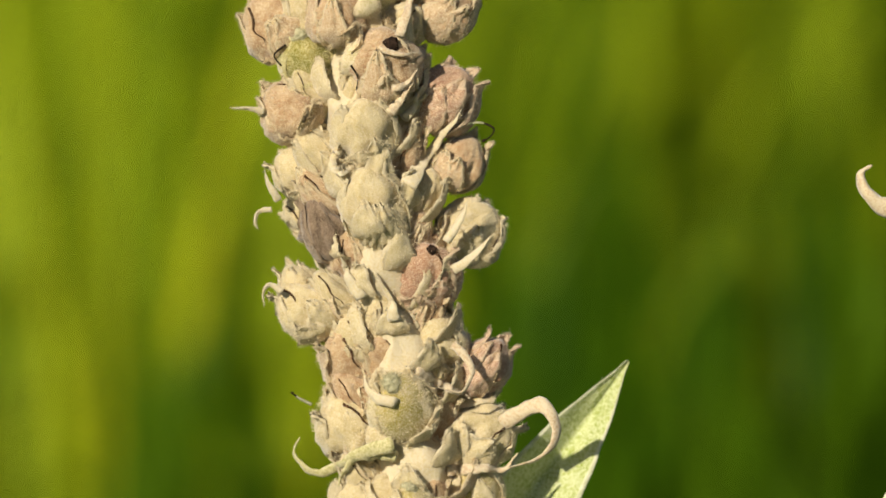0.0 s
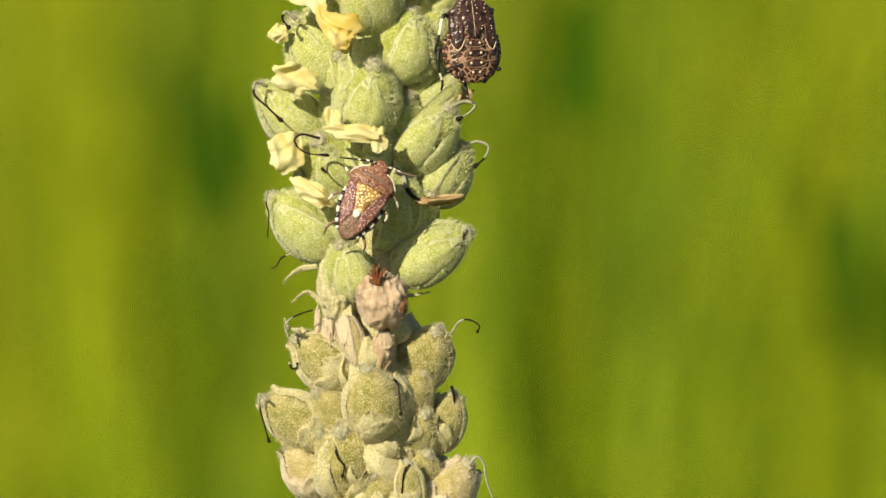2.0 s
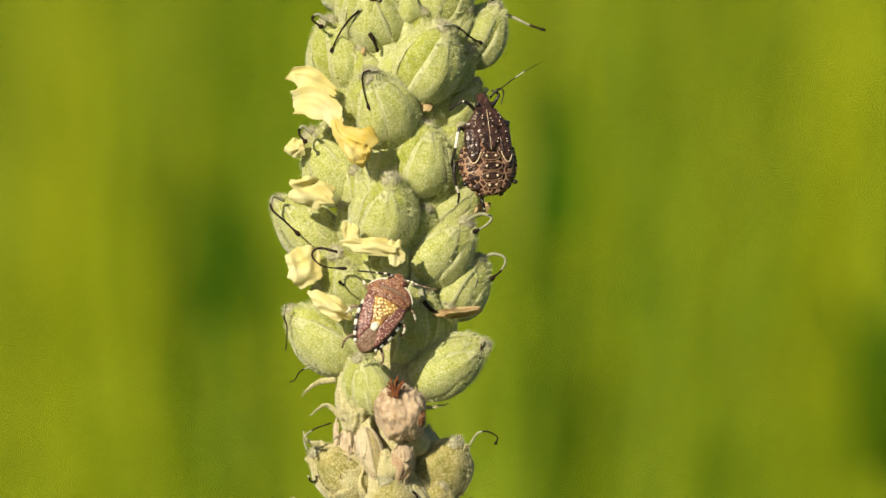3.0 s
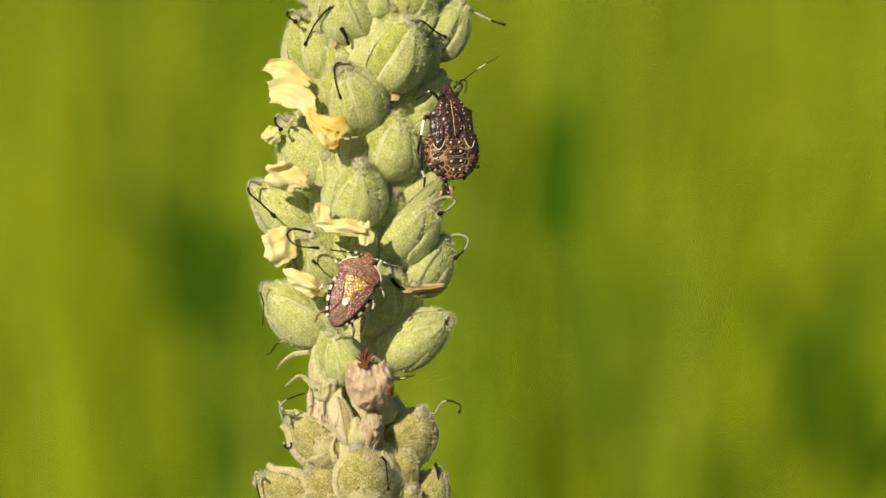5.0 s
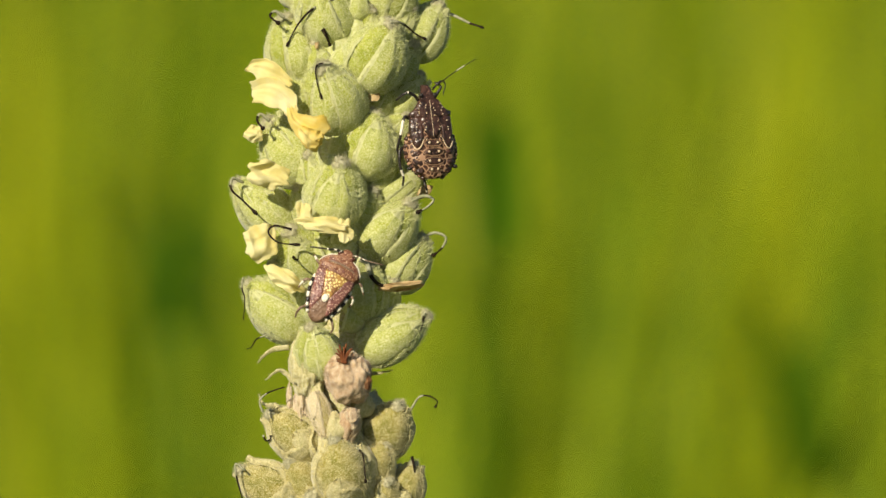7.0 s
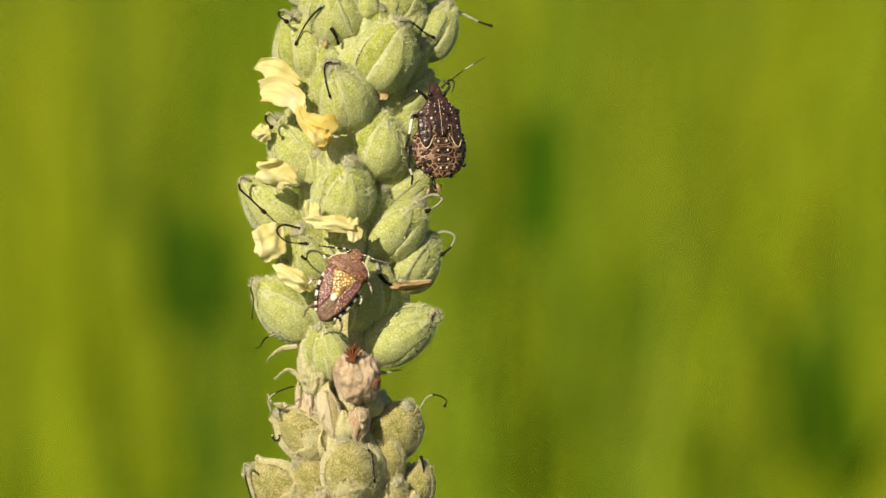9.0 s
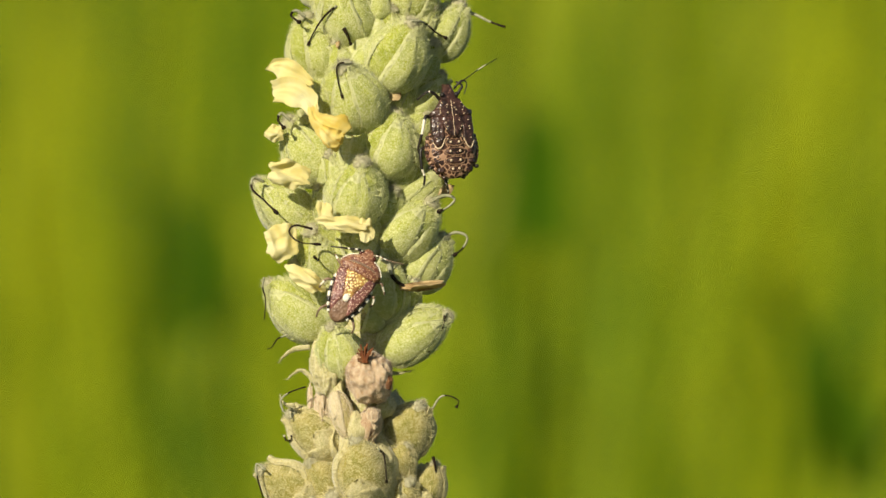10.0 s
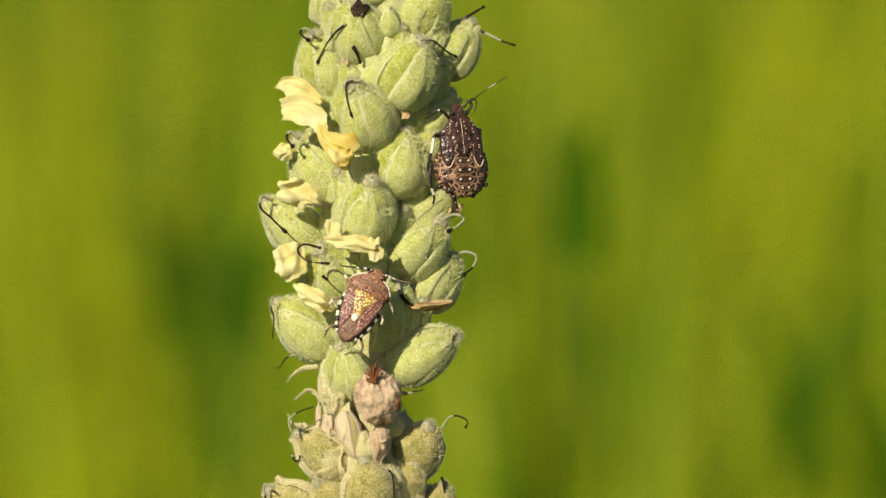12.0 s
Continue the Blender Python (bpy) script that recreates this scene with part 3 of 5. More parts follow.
def curl(kind, r, front, back, *line, flat=0.5, twist=1.1):
    """A free, curling sepal tip of felt."""
    pts = [(x, front + (back - front) * i / (len(line) - 1), z) for i, (x, z) in enumerate(line)]
    curve = spline(pts, 6)
    if front < -6:
        for i, p in enumerate(curve):
            p.y = surface(p.x, p.z) - 0.3 - 0.8 * i / len(curve)
    curve = [p * MM for p in curve]
    bm = bmesh.new()
    tube(bm, curve, lambda t: r * 0.80 * MM * (1.0 - 0.9 * t ** 1.6), 10, None, flat, twist)
    for v in bm.verts:
        v.co += r * 0.30 * MM * noise.noise_vector(v.co * 380) + 0.12 * MM * noise.noise_vector(v.co * 1800)
    fuzz(bm, int(900 + 1500 * max(0, r - 0.6)), 0.5, 0, len(bm.verts), 0.013)
    part("sepal_tip", bm, CURL_MAT[kind], mullein, "", SHIFT)


# styles at the top of the spike
style(0, 0, 0.1, (6.88, 148.90), (8.73, 150.03), (10.25, 150.91), r=0.22)
style(1, -1, 0.62, (8.57, 147.78), (10.65, 146.98), (12.58, 146.01), (14.59, 145.29), r=0.24, knob=0.4)
style(-8.2, -10.2, 0.35, (1.18, 145.85), (2.86, 145.69), (4.47, 144.57), (6.32, 143.53), r=0.18)
style(-8.6, -10, 0.05, (-9.42, 148.10), (-11.19, 146.58), (-12.63, 144.57), (-13.59, 142.56), r=0.16)
style(-4, -5, 0.5, (-13.91, 146.66), (-15.20, 147.54), (-15.92, 146.82), (-14.56, 145.69), r=0.24)
style(-9.2, -10, 0.0, (-8.46, 144.89), (-7.81, 143.77), (-7.41, 142.64), r=0.26)
style(-9.5, -10.8, 0.15, (-7.17, 139.91), (-9.18, 139.59), (-9.26, 137.50), (-8.54, 134.77), r=0.15)
style(-5, -6, 0.45, (-16.00, 131.88), (-17.29, 132.85), (-17.77, 131.88), (-16.81, 130.60), r=0.24)
style(-3, -7, 0.4, (-19.86, 123.21), (-21.30, 123.69), (-21.46, 122.09), (-19.62, 120.32), (-17.77, 118.48), r=0.2)
style(-3, -4, 0.85, (3.51, 120.22), (5.88, 121.18), (7.29, 120.66), (6.47, 119.63), (4.84, 118.74), r=0.24)
style(0, -1, 0.72, (5.36, 115.19), (7.51, 116.00), (9.06, 115.34), (8.54, 113.86), (7.06, 112.60), r=0.22)
style(-12, -12.5, 0.0, (-12.76, 116.22), (-15.20, 116.74), (-16.09, 115.78), (-14.68, 114.37), (-11.58, 114.00), r=0.16)
style(-8.5, -9.5, 0.5, (-3.14, 112.23), (-2.11, 111.49), (-1.66, 109.86), (-0.41, 108.53), (2.03, 107.86), r=0.36, knob=0.1)
style(-3, -2, 0.25, (-19.86, 109.57), (-20.01, 107.94), (-19.64, 106.46), (-19.86, 103.50), r=0.13, knob=0.3)
style(-4, -4, 0.05, (6.03, 104.54), (5.29, 101.87), (3.81, 99.95), (3.51, 98.84), r=0.2)
style(-2, -2, 0.2, (-16.46, 101.43), (-17.94, 100.84), (-18.75, 99.65), (-19.42, 99.43), r=0.12, knob=0.4)
style(-10, -10.4, 0.0, (-12.76, 112.52), (-12.39, 112.15), (-12.02, 112.01), r=0.2)
# styles of the middle
style(-3.5, -4, 0.35, (4.15, 90.88), (5.19, 92.44), (6.52, 92.66), (7.79, 91.92), (7.49, 90.95), r=0.15)
style(-4, -4, 0.6, (-17.09, 90.43), (-17.46, 92.06), (-16.20, 93.18), (-13.90, 93.99), r=0.16, knob=0.2)
style(-3, -2, 0.45, (-19.62, 82.11), (-20.95, 83.00), (-20.80, 81.00), (-20.21, 78.77), (-19.62, 76.62), r=0.16)
style(-7, -7.5, 0.1, (-17.09, 87.16), (-16.72, 86.35), (-16.05, 86.49), (-15.98, 87.09), r=0.14)
style(-9.5, -10, 0.1, (-3.65, 85.23), (-2.83, 84.34), (-2.54, 82.11), (-2.39, 80.26), r=0.16)
style(-9.5, -10.2, 0.1, (-11.15, 76.32), (-10.56, 74.69), (-9.81, 73.57), (-10.11, 72.16), r=0.17)
style(-1, -1, 0.0, (4.15, 84.04), (4.52, 82.48), (4.59, 80.48), r=0.2)
style(-3, -3, 0.95, (6.52, 73.80), (7.56, 74.84), (8.38, 73.80), (8.75, 71.57), (9.72, 69.04), r=0.2, knob=0)
style(-10, -10.6, 0.0, (-4.91, 68.30), (-6.10, 67.86), (-6.77, 65.93), (-5.36, 64.44), r=0.16)
style(-10.3, -10.6, 0.1, (-1.50, 74.09), (-2.09, 72.46), (-2.31, 70.08), r=0.14)
style(-3, -4, 0.05, (-16.05, 69.49), (-15.16, 68.38), (-13.67, 67.56), r=0.18)
style(-2, -2, 0.9, (6.15, 64.89), (7.86, 64.29), (8.83, 62.66), r=0.22, knob=0)
style(-2, -2, 0.0, (8.38, 62.81), (8.75, 59.84), (9.20, 56.12), r=0.16)
curl("straw", 0.55, -3, -4, (9.12, 48.70), (10.83, 49.89), (12.61, 50.78))
style(-1, -1, 0.0, (-13.68, 48.92), (-13.46, 47.30), (-12.72, 45.98), r=0.14)
style(-3, -2, 0.5, (15.38, 34.80), (16.48, 36.27), (17.44, 36.42), (18.69, 34.80), (17.66, 32.15), r=0.17)
style(-8, -8.6, 0.0, (9.35, 43.92), (8.98, 45.24), (9.79, 45.83), (10.38, 45.10), r=0.14)
curl("straw", 0.5, -7, -8.4, (8.76, 39.65), (9.93, 40.46), (10.38, 42.15), (9.79, 43.40))
style(-7, -7.4, 0.0, (-8.01, 33.03), (-7.43, 32.30), (-6.76, 32.74), (-6.98, 33.11), r=0.14)
style(-8, -8.4, 0.0, (-8.16, 26.26), (-9.63, 24.94), (-8.75, 23.47), r=0.13)
style(-10, -10.6, 0.0, (0.08, 23.91), (0.96, 22.44), (0.81, 20.82), r=0.12)
curl("tan", 0.5, -9.5, -10.5, (3.61, 26.12), (6.18, 25.38), (8.76, 25.53))
# styles and curled tips of the lower, dry part
style(-1, -2, 0.3, (14.04, 15.62), (16.20, 16.27), (18.14, 15.62), (17.86, 14.62), (16.70, 13.90), r=0.15)
curl("straw", 0.5, -2, -3, (-10.80, 17.64), (-12.96, 18.14), (-15.26, 18.22))
curl("straw", 0.6, -3, -4, (-9.00, 6.55), (-10.30, 8.57), (-10.94, 10.44))
curl("straw", 0.45, -3, -3, (-9.94, 5.40), (-11.52, 5.11), (-12.02, 3.82), (-11.66, 2.81))
curl("straw", 0.5, -3, -3, (-8.64, -5.11), (-10.08, -4.18), (-11.02, -4.97), (-10.94, -6.84))
style(-3, -3, 0.6, (-4.90, -19.51), (-6.48, -18.72), (-7.49, -17.93), r=0.2)
curl("tan", 1.35, -4, -8, (19.44, -21.89), (22.46, -19.66), (24.91, -19.66), (25.99, -22.10), (25.06, -24.84), (22.68, -26.42), (19.80, -27.14))
curl("tan", 0.75, -6, -9, (12.96, -11.45), (14.98, -13.32), (15.34, -15.41), (14.04, -17.35), (11.16, -16.63))
curl("tan", 1.0, -7, -9, (8.28, -15.19), (10.80, -16.34), (13.32, -17.78), (15.48, -18.65))
curl("straw", 1.3, -7, -9, (7.34, 8.57), (9.00, 11.02), (11.66, 14.47), (14.04, 17.93))
curl("straw", 0.8, -7, -8, (6.84, 16.99), (8.28, 18.79), (8.64, 22.39))
curl("tan", 0.8, -8, -9, (5.04, 18.07), (6.62, 19.87), (8.06, 21.67))
curl("straw", 0.9, -9, -10, (-1.44, 13.03), (-2.16, 11.23), (-1.01, 10.15), (0.36, 11.23))
curl("olive", 1.2, -7, -9, (5.40, -24.05), (1.80, -25.27), (-1.44, -27.43), (-4.61, -28.58), (-6.98, -26.42), (-6.48, -23.83))
curl("olive", 1.1, -8, -9, (5.76, -25.85), (1.44, -25.85), (-0.72, -28.01), (-1.44, -30.17))
curl("tan", 1.0, -8, -9.5, (12.24, -28.01), (16.56, -27.65), (19.44, -28.01), (21.24, -25.85))
curl("straw", 0.8, -6, -7, (12.96, -2.09), (15.84, 0.07), (18.14, 2.81))
curl("straw", 0.8, -6, -7, (12.24, 1.51), (14.04, 4.39), (14.83, 6.91))
curl("straw", 1.0, -8, -9, (1.44, -5.69), (-0.36, -2.81), (-1.44, 0.07))
curl("straw", 1.0, -8, -9, (5.76, -8.57), (5.04, -5.69), (2.88, -2.09))
curl("straw", 1.0, -9, -10, (5.76, -18.65), (2.88, -17.93), (1.44, -15.05))
curl("straw", 0.7, -4, -5, (5.45, 33.47), (7.29, 36.42), (9.49, 39.36))
curl("tan", 0.8, -8, -9, (6.18, 27.59), (7.65, 32.00), (8.76, 35.68))
curl("straw", 1.7, -8, -9, (1.60, 34.5), (0.90, 38.5), (0.10, 42.2), (-0.3, 44.6), flat=0.7)
curl("tan", 0.6, -9, -10, (5.23, 21.12), (7.14, 21.70), (8.46, 23.54))
# thin curled stalks at the bare neck
curl("olive", 0.5, -2, -3, (-13.35, 99.65), (-15.57, 99.36), (-17.05, 98.32), (-17.86, 97.44))
curl("olive", 0.5, -2, -3, (-12.61, 94.62), (-14.24, 96.25), (-15.57, 95.96), (-16.68, 94.92))
curl("olive", 0.4, -2, -2, (-2.63, 95.96), (-0.41, 95.96), (1.66, 96.47))
curl("olive", 0.4, -3, -3, (-15.57, 91.30), (-17.05, 91.67), (-17.64, 93.00))


def crumpled(name, x, z, depth, wide, high, angle, mat, seed, crumple=0.12, nod=-0.35):
    """A limp, crumpled petal sheet with real thickness."""
    rnd = random.Random(seed)
    off = Vector((rnd.random() * 20, rnd.random() * 20, 0))
    bm, n, layers = bmesh.new(), 26, []
    fold = lambda x: abs((x % 2) - 1) * 2 - 1
    for layer in (0, 1):
        grid = []
        for i in range(n + 1):
            row = []
            for j in range(n + 1):
                u, v = 2 * i / n - 1, 2 * j / n - 1
                s, c = u * math.sqrt(1 - v * v / 2), v * math.sqrt(1 - u * u / 2)
                q = Vector((s * 1.3, c * 1.3, 0))
                edge = max(abs(u), abs(v))
                k = 1 + (0.36 * noise.noise(q * 1.1 + off) + 0.09 * noise.noise(q * 3.4 + off) + 0.06 * noise.noise(q * 9 + off)) * edge
                warp = noise.noise(q * 0.9 + off * 2)
                y = crumple * wide * (1.3 * warp + 0.5 * fold(0.9 * s + 1.3 * warp + off.x) + 0.2 * fold(1.3 * c - 0.8 * s + 1.4 * noise.noise(q + off) + off.y) + 0.12 * noise.noise(q * 4 + off)) - 0.25 * wide * (s * s + c * c) * nod
                row.append(bm.verts.new(Vector((s * wide / 2 * k, y + layer * 0.06, c * high / 2 * k)) * MM))
            grid.append(row)
        layers.append(grid)
    for g in layers:
        for i in range(n):
            for j in range(n):
                bm.faces.new((g[i][j], g[i + 1][j], g[i + 1][j + 1], g[i][j + 1]))
    rim = lambda g: [g[i][0] for i in range(n + 1)] + [g[n][j] for j in range(1, n + 1)] + [g[i][n] for i in range(n - 1, -1, -1)] + [g[0][j] for j in range(n - 1, 0, -1)]
    a, b = rim(layers[0]), rim(layers[1])
    for i in range(len(a)):
        bm.faces.new((a[i], a[(i + 1) % len(a)], b[(i + 1) % len(a)], b[i]))
    part(name, bm, mat, mullein, "", SHIFT @ Matrix.Translation(Vector((x, depth, z)) * MM) @ pose(0, 0, 0, 0, angle, 0))


def petal_sheet(name, widths, cup, mat, seed, *line):
    """A limp petal along places in millimetres, with its half widths, a cupped section, ragged edges and fine pleats."""
    curve = spline(line, 9)
    n, nv, layers, bm = len(curve) - 1, 18, [], bmesh.new()
    for layer in (0, 1):
        grid = []
        for i, q in enumerate(curve):
            f = i / n * (len(widths) - 1)
            k = min(int(f), len(widths) - 2)
            w = widths[k] + (widths[k + 1] - widths[k]) * (f - k)
            way = (curve[min(i + 1, n)] - curve[max(i - 1, 0)]).normalized()
            side = Vector((0, 1, 0)).cross(way).normalized()
            row = []
            for j in range(nv + 1):
                v = 2 * j / nv - 1
                ragged = 1 + abs(v) ** 3 * (0.30 * noise.noise(Vector((i * 0.16, math.copysign(4, v), seed))) + 0.14 * noise.noise(Vector((i * 0.6, math.copysign(9, v), seed))))
                end = way * (0.5 * noise.noise(Vector((v * 2.5, seed, i / n * 0.4))) + 0.2 * noise.noise(Vector((v * 8, seed, 2)))) * (2 * i / n - 1) ** 2
                y = cup * w * (v * v - 0.4) + 0.16 * w * noise.noise(Vector((v * 3.4, i * 0.05, seed))) + 0.06 * noise.noise(Vector((v * 9, i * 0.2, seed))) + 0.5 * noise.noise(Vector((v * 1.1, i * 0.12, seed + 5))) + 0.07 * layer
                row.append(bm.verts.new((q + side * v * w * ragged + end + Vector((0, y, 0))) * MM))
            grid.append(row)
        layers.append(grid)
    for g in layers:
        for i in range(n):
            for j in range(nv):
                bm.faces.new((g[i][j], g[i][j + 1], g[i + 1][j + 1], g[i + 1][j]))
    rim = lambda g: [g[0][j] for j in range(nv + 1)] + [g[i][nv] for i in range(1, n + 1)] + [g[n][j] for j in range(nv - 1, -1, -1)] + [g[i][0] for i in range(n - 1, 0, -1)]
    a, b = rim(layers[0]), rim(layers[1])
    for i in range(len(a)):
        bm.faces.new((a[i], a[(i + 1) % len(a)], b[(i + 1) % len(a)], b[i]))
    part(name, bm, mat, mullein, "", SHIFT)


petal_sheet("petal", (0.15, 1.3, 1.6, 1.4, 0.7), -0.35, PETAL_MAT, 1, (-19.4, -7.0, 139.1), (-17.6, -7.8, 139.3), (-15.5, -8.4, 138.5), (-13.0, -8.2, 136.8))
petal_sheet("petal", (1.5, 1.9, 2.2, 1.6, 0.8), -0.3, PETAL_MAT, 2, (-18.5, -8.2, 135.8), (-16.3, -9.2, 136.0), (-13.9, -9.8, 134.8), (-12.6, -10.2, 132.6))
petal_sheet("petal", (0.7, 0.9, 1.6, 2.3, 2.5), 0.35, PETAL_DEEP, 3, (-12.9, -10.4, 133.6), (-12.3, -10.8, 131.9), (-10.5, -11.2, 130.6), (-8.3, -10.6, 129.3))
petal_sheet("petal", (0.5, 1.2, 1.5, 1.0), -0.5, PETAL_DEEP, 4, (-11.6, -11.6, 130.6), (-10.6, -12.2, 129.7), (-9.6, -12.2, 129.0), (-8.8, -11.8, 128.6))
crumpled("petal", -18.31, 130.05, -4.0, 2.8, 2.4, 0, PETAL_MAT, 5)
crumpled("petal", -16.31, 124.21, -8.2, 6.6, 4.0, 18, PETAL_MAT, 6)
crumpled("petal", -10.98, 118.59, -10.2, 2.2, 3.4, -15, PETAL_MAT, 7)
crumpled("petal", -8.54, 116.96, -10.8, 7.2, 2.4, 8, PETAL_MAT, 8)
crumpled("petal", -5.22, 116.07, -10.6, 2.3, 3.6, -8, PETAL_MAT, 9)
crumpled("petal", -17.20, 114.60, -6.5, 4.8, 5.4, 30, PETAL_MAT, 10)
crumpled("petal", -13.9, 109.3, -9.6, 6.6, 2.6, 34, PETAL_MAT, 11)
crumpled("dry_petal", 2.55, 108.23, -5.5, 7.0, 1.3, -6, PETAL_DRY, 12)
crumpled("dry_petal", 5.29, 121.84, -1.5, 3.6, 2.2, -30, PETAL_DRY, 13)
crumpled("dry_petal", -1.15, 135.68, -5.5, 1.6, 2.6, 10, PETAL_DRY, 14)

DEAD = woolly("dead_flower_skin", (0.30, 0.18, 0.09), (0.46, 0.32, 0.19), (0.64, 0.52, 0.36), grain=1500, hairiness=0.5, size=0.004, spread=0.2)
RUST = plain("rusty_stamens", (0.11, 0.035, 0.014), (0.24, 0.08, 0.025), 900, 0.7, 0.2)
BROWN = plain("withered_brown", (0.10, 0.045, 0.02), (0.26, 0.13, 0.06), 1600, 0.8, 0.1)
# near-black colour that paints the shade inside small holes
HOLLOW_SHADE = plain("hollow_shade", (0.012, 0.008, 0.006), (0.05, 0.03, 0.02), 2000, 0.8, 0.1)


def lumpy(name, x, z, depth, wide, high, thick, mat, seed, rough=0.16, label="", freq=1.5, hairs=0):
    if name == "hollow_patch":
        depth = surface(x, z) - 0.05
    bm = bmesh.new()
    bmesh.ops.create_icosphere(bm, subdivisions=3 if name == "hollow_patch" else 5, radius=1)
    off = Vector((seed * 3.7, seed * 1.9, 0))
    for v in bm.verts:
        streak = Vector((v.co.x * freq * 2.2, v.co.y * freq * 2.2, v.co.z * freq * 0.7))
        k = 1 + 0.5 * rough * noise.noise(streak * 1.4 - off) + rough * noise.noise(v.co * freq + off) + 0.45 * rough * noise.noise(v.co * freq * 2.7 + off) + 0.12 * rough * noise.noise(v.co * freq * 7 + off)
        v.co = Vector((v.co.x * wide / 2, v.co.y * thick / 2, v.co.z * high / 2)) * k * MM
    if hairs:
        fuzz(bm, hairs, 0.42, 0, 5, 0.012)
    part(name, bm, mat, mullein, label, SHIFT @ Matrix.Translation(Vector((x, depth, z)) * MM))


lumpy("felt_knot", -10.7, 97.0, -2.5, 5.2, 9.0, 6.0, CURL_MAT["olive"], 12, 0.2, "pale green felt at the bare neck", 1.8, 4000)
lumpy("withered_stalk", -11.4, 91.6, -0.8, 2.3, 7.0, 3.0, CURL_MAT["tan"], 13, 0.34, "withered tan stalklet", 2.2, 3000)
lumpy("withered_stalk", -13.3, 92.2, -0.6, 0.8, 4.2, 1.0, CURL_MAT["tan"], 14, 0.3, "", 2.2, 600)
lumpy("dead_flower", -4.77, 95.22, -6.5, 6.7, 7.2, 6.4, DEAD, 1, 0.19, "crumpled pinkish-tan dead flower", 1.7, 9000)
for i in range(9):
    a = -0.9 + 0.22 * i
    style(-9.6, -10.0 + 0.5 * (i % 2), 0, (-5.36 + 0.25 * math.sin(3 * a), 97.3), (-5.44 + 0.5 * math.sin(a), 98.1), (-5.4 + math.sin(a) * 1.5, 98.2 + math.cos(a) * (0.9 + 0.5 * (i % 3))), r=0.19, knob=0.3, name="stamen", mats=[RUST, RUST])
lumpy("stain", -2.15, 94.6, -8.3, 1.0, 2.0, 0.8, BROWN, 21, 0.4, "rusty brown withered patch")
lumpy("stain", -5.5, 97.7, -8.9, 1.8, 0.9, 0.8, BROWN, 23, 0.4)
# raised lumps on the surface: holes' shade as dark colour, one in dry-petal brown
lumpy("hollow_patch", -7.58, 94.48, -9.6, 0.7, 0.9, 0.4, HOLLOW_SHADE, 2)
lumpy("hollow_patch", -7.49, 149.95, -9.4, 2.4, 2.6, 0.9, HOLLOW_SHADE, 3, 0.4)
lumpy("hollow_patch", -9.26, 142.64, -10.0, 0.6, 1.0, 0.4, PETAL_DRY, 4, 0.4)
lumpy("hollow_patch", 5.15, 26.71, -10.6, 2.0, 1.8, 0.8, HOLLOW_SHADE, 5, 0.4)
lumpy("hollow_patch", 10.30, 0.36, -10.3, 1.2, 1.2, 0.8, HOLLOW_SHADE, 6, 0.4)


def leaf(name, label, half, fold, mat, *line, hairs=0):
    """A felted leaf along places in millimetres, folded along its midrib; half is its half width at 0..1."""
    curve = [p * MM for p in spline(line, 8)]
    bm, layers, nv = bmesh.new(), [], 16
    for layer in (0, 1):
        grid = []
        for i, q in enumerate(curve):
            t = i / (len(curve) - 1)
            way = (curve[min(i + 1, len(curve) - 1)] - curve[max(i - 1, 0)]).normalized()
            side = Vector((0, 1, 0)).cross(way).normalized()
            row = []
            for j in range(nv + 1):
                v = 2 * j / nv - 1
                w = half(t) * (1 + 0.07 * noise.noise(Vector((t * 9, v, 3))))
                p = q + side * v * w * MM + Vector((0, 1, 0)) * (fold * abs(v) * w + layer * 0.5 * (1 - 0.7 * abs(v)) + 0.35 * noise.noise(Vector((t * 7, v * 2, 0)))) * MM
                row.append(bm.verts.new(p))
            grid.append(row)
        layers.append(grid)
    n = len(curve) - 1
    for g in layers:
        for i in range(n):
            for j in range(nv):
                bm.faces.new((g[i][j], g[i][j + 1], g[i + 1][j + 1], g[i + 1][j])).material_index = 1 if j in (0, nv - 1) else 0
    rim = lambda g: [g[0][j] for j in range(nv + 1)] + [g[i][nv] for i in range(1, n + 1)] + [g[n][j] for j in range(nv - 1, -1, -1)] + [g[i][0] for i in range(n - 1, 0, -1)]
    a, b = rim(layers[0]), rim(layers[1])
    for i in range(len(a)):
        bm.faces.new((a[i], a[(i + 1) % len(a)], b[(i + 1) % len(a)], b[i]))
    if hairs:
        fuzz(bm, hairs, 0.35, 1, 5, 0.013)
        fuzz(bm, hairs // 4, 0.6, 1, 6, 0.014, 1)
    part(name, bm, [mat, LEAF_EDGE], mullein, label, SHIFT)


def lance(top, blunt=0.5):
    return lambda t: max(0.25, top * math.sin(math.pi * min(1, 0.12 + 0.88 * t)) ** blunt * (1 - 0.35 * t))


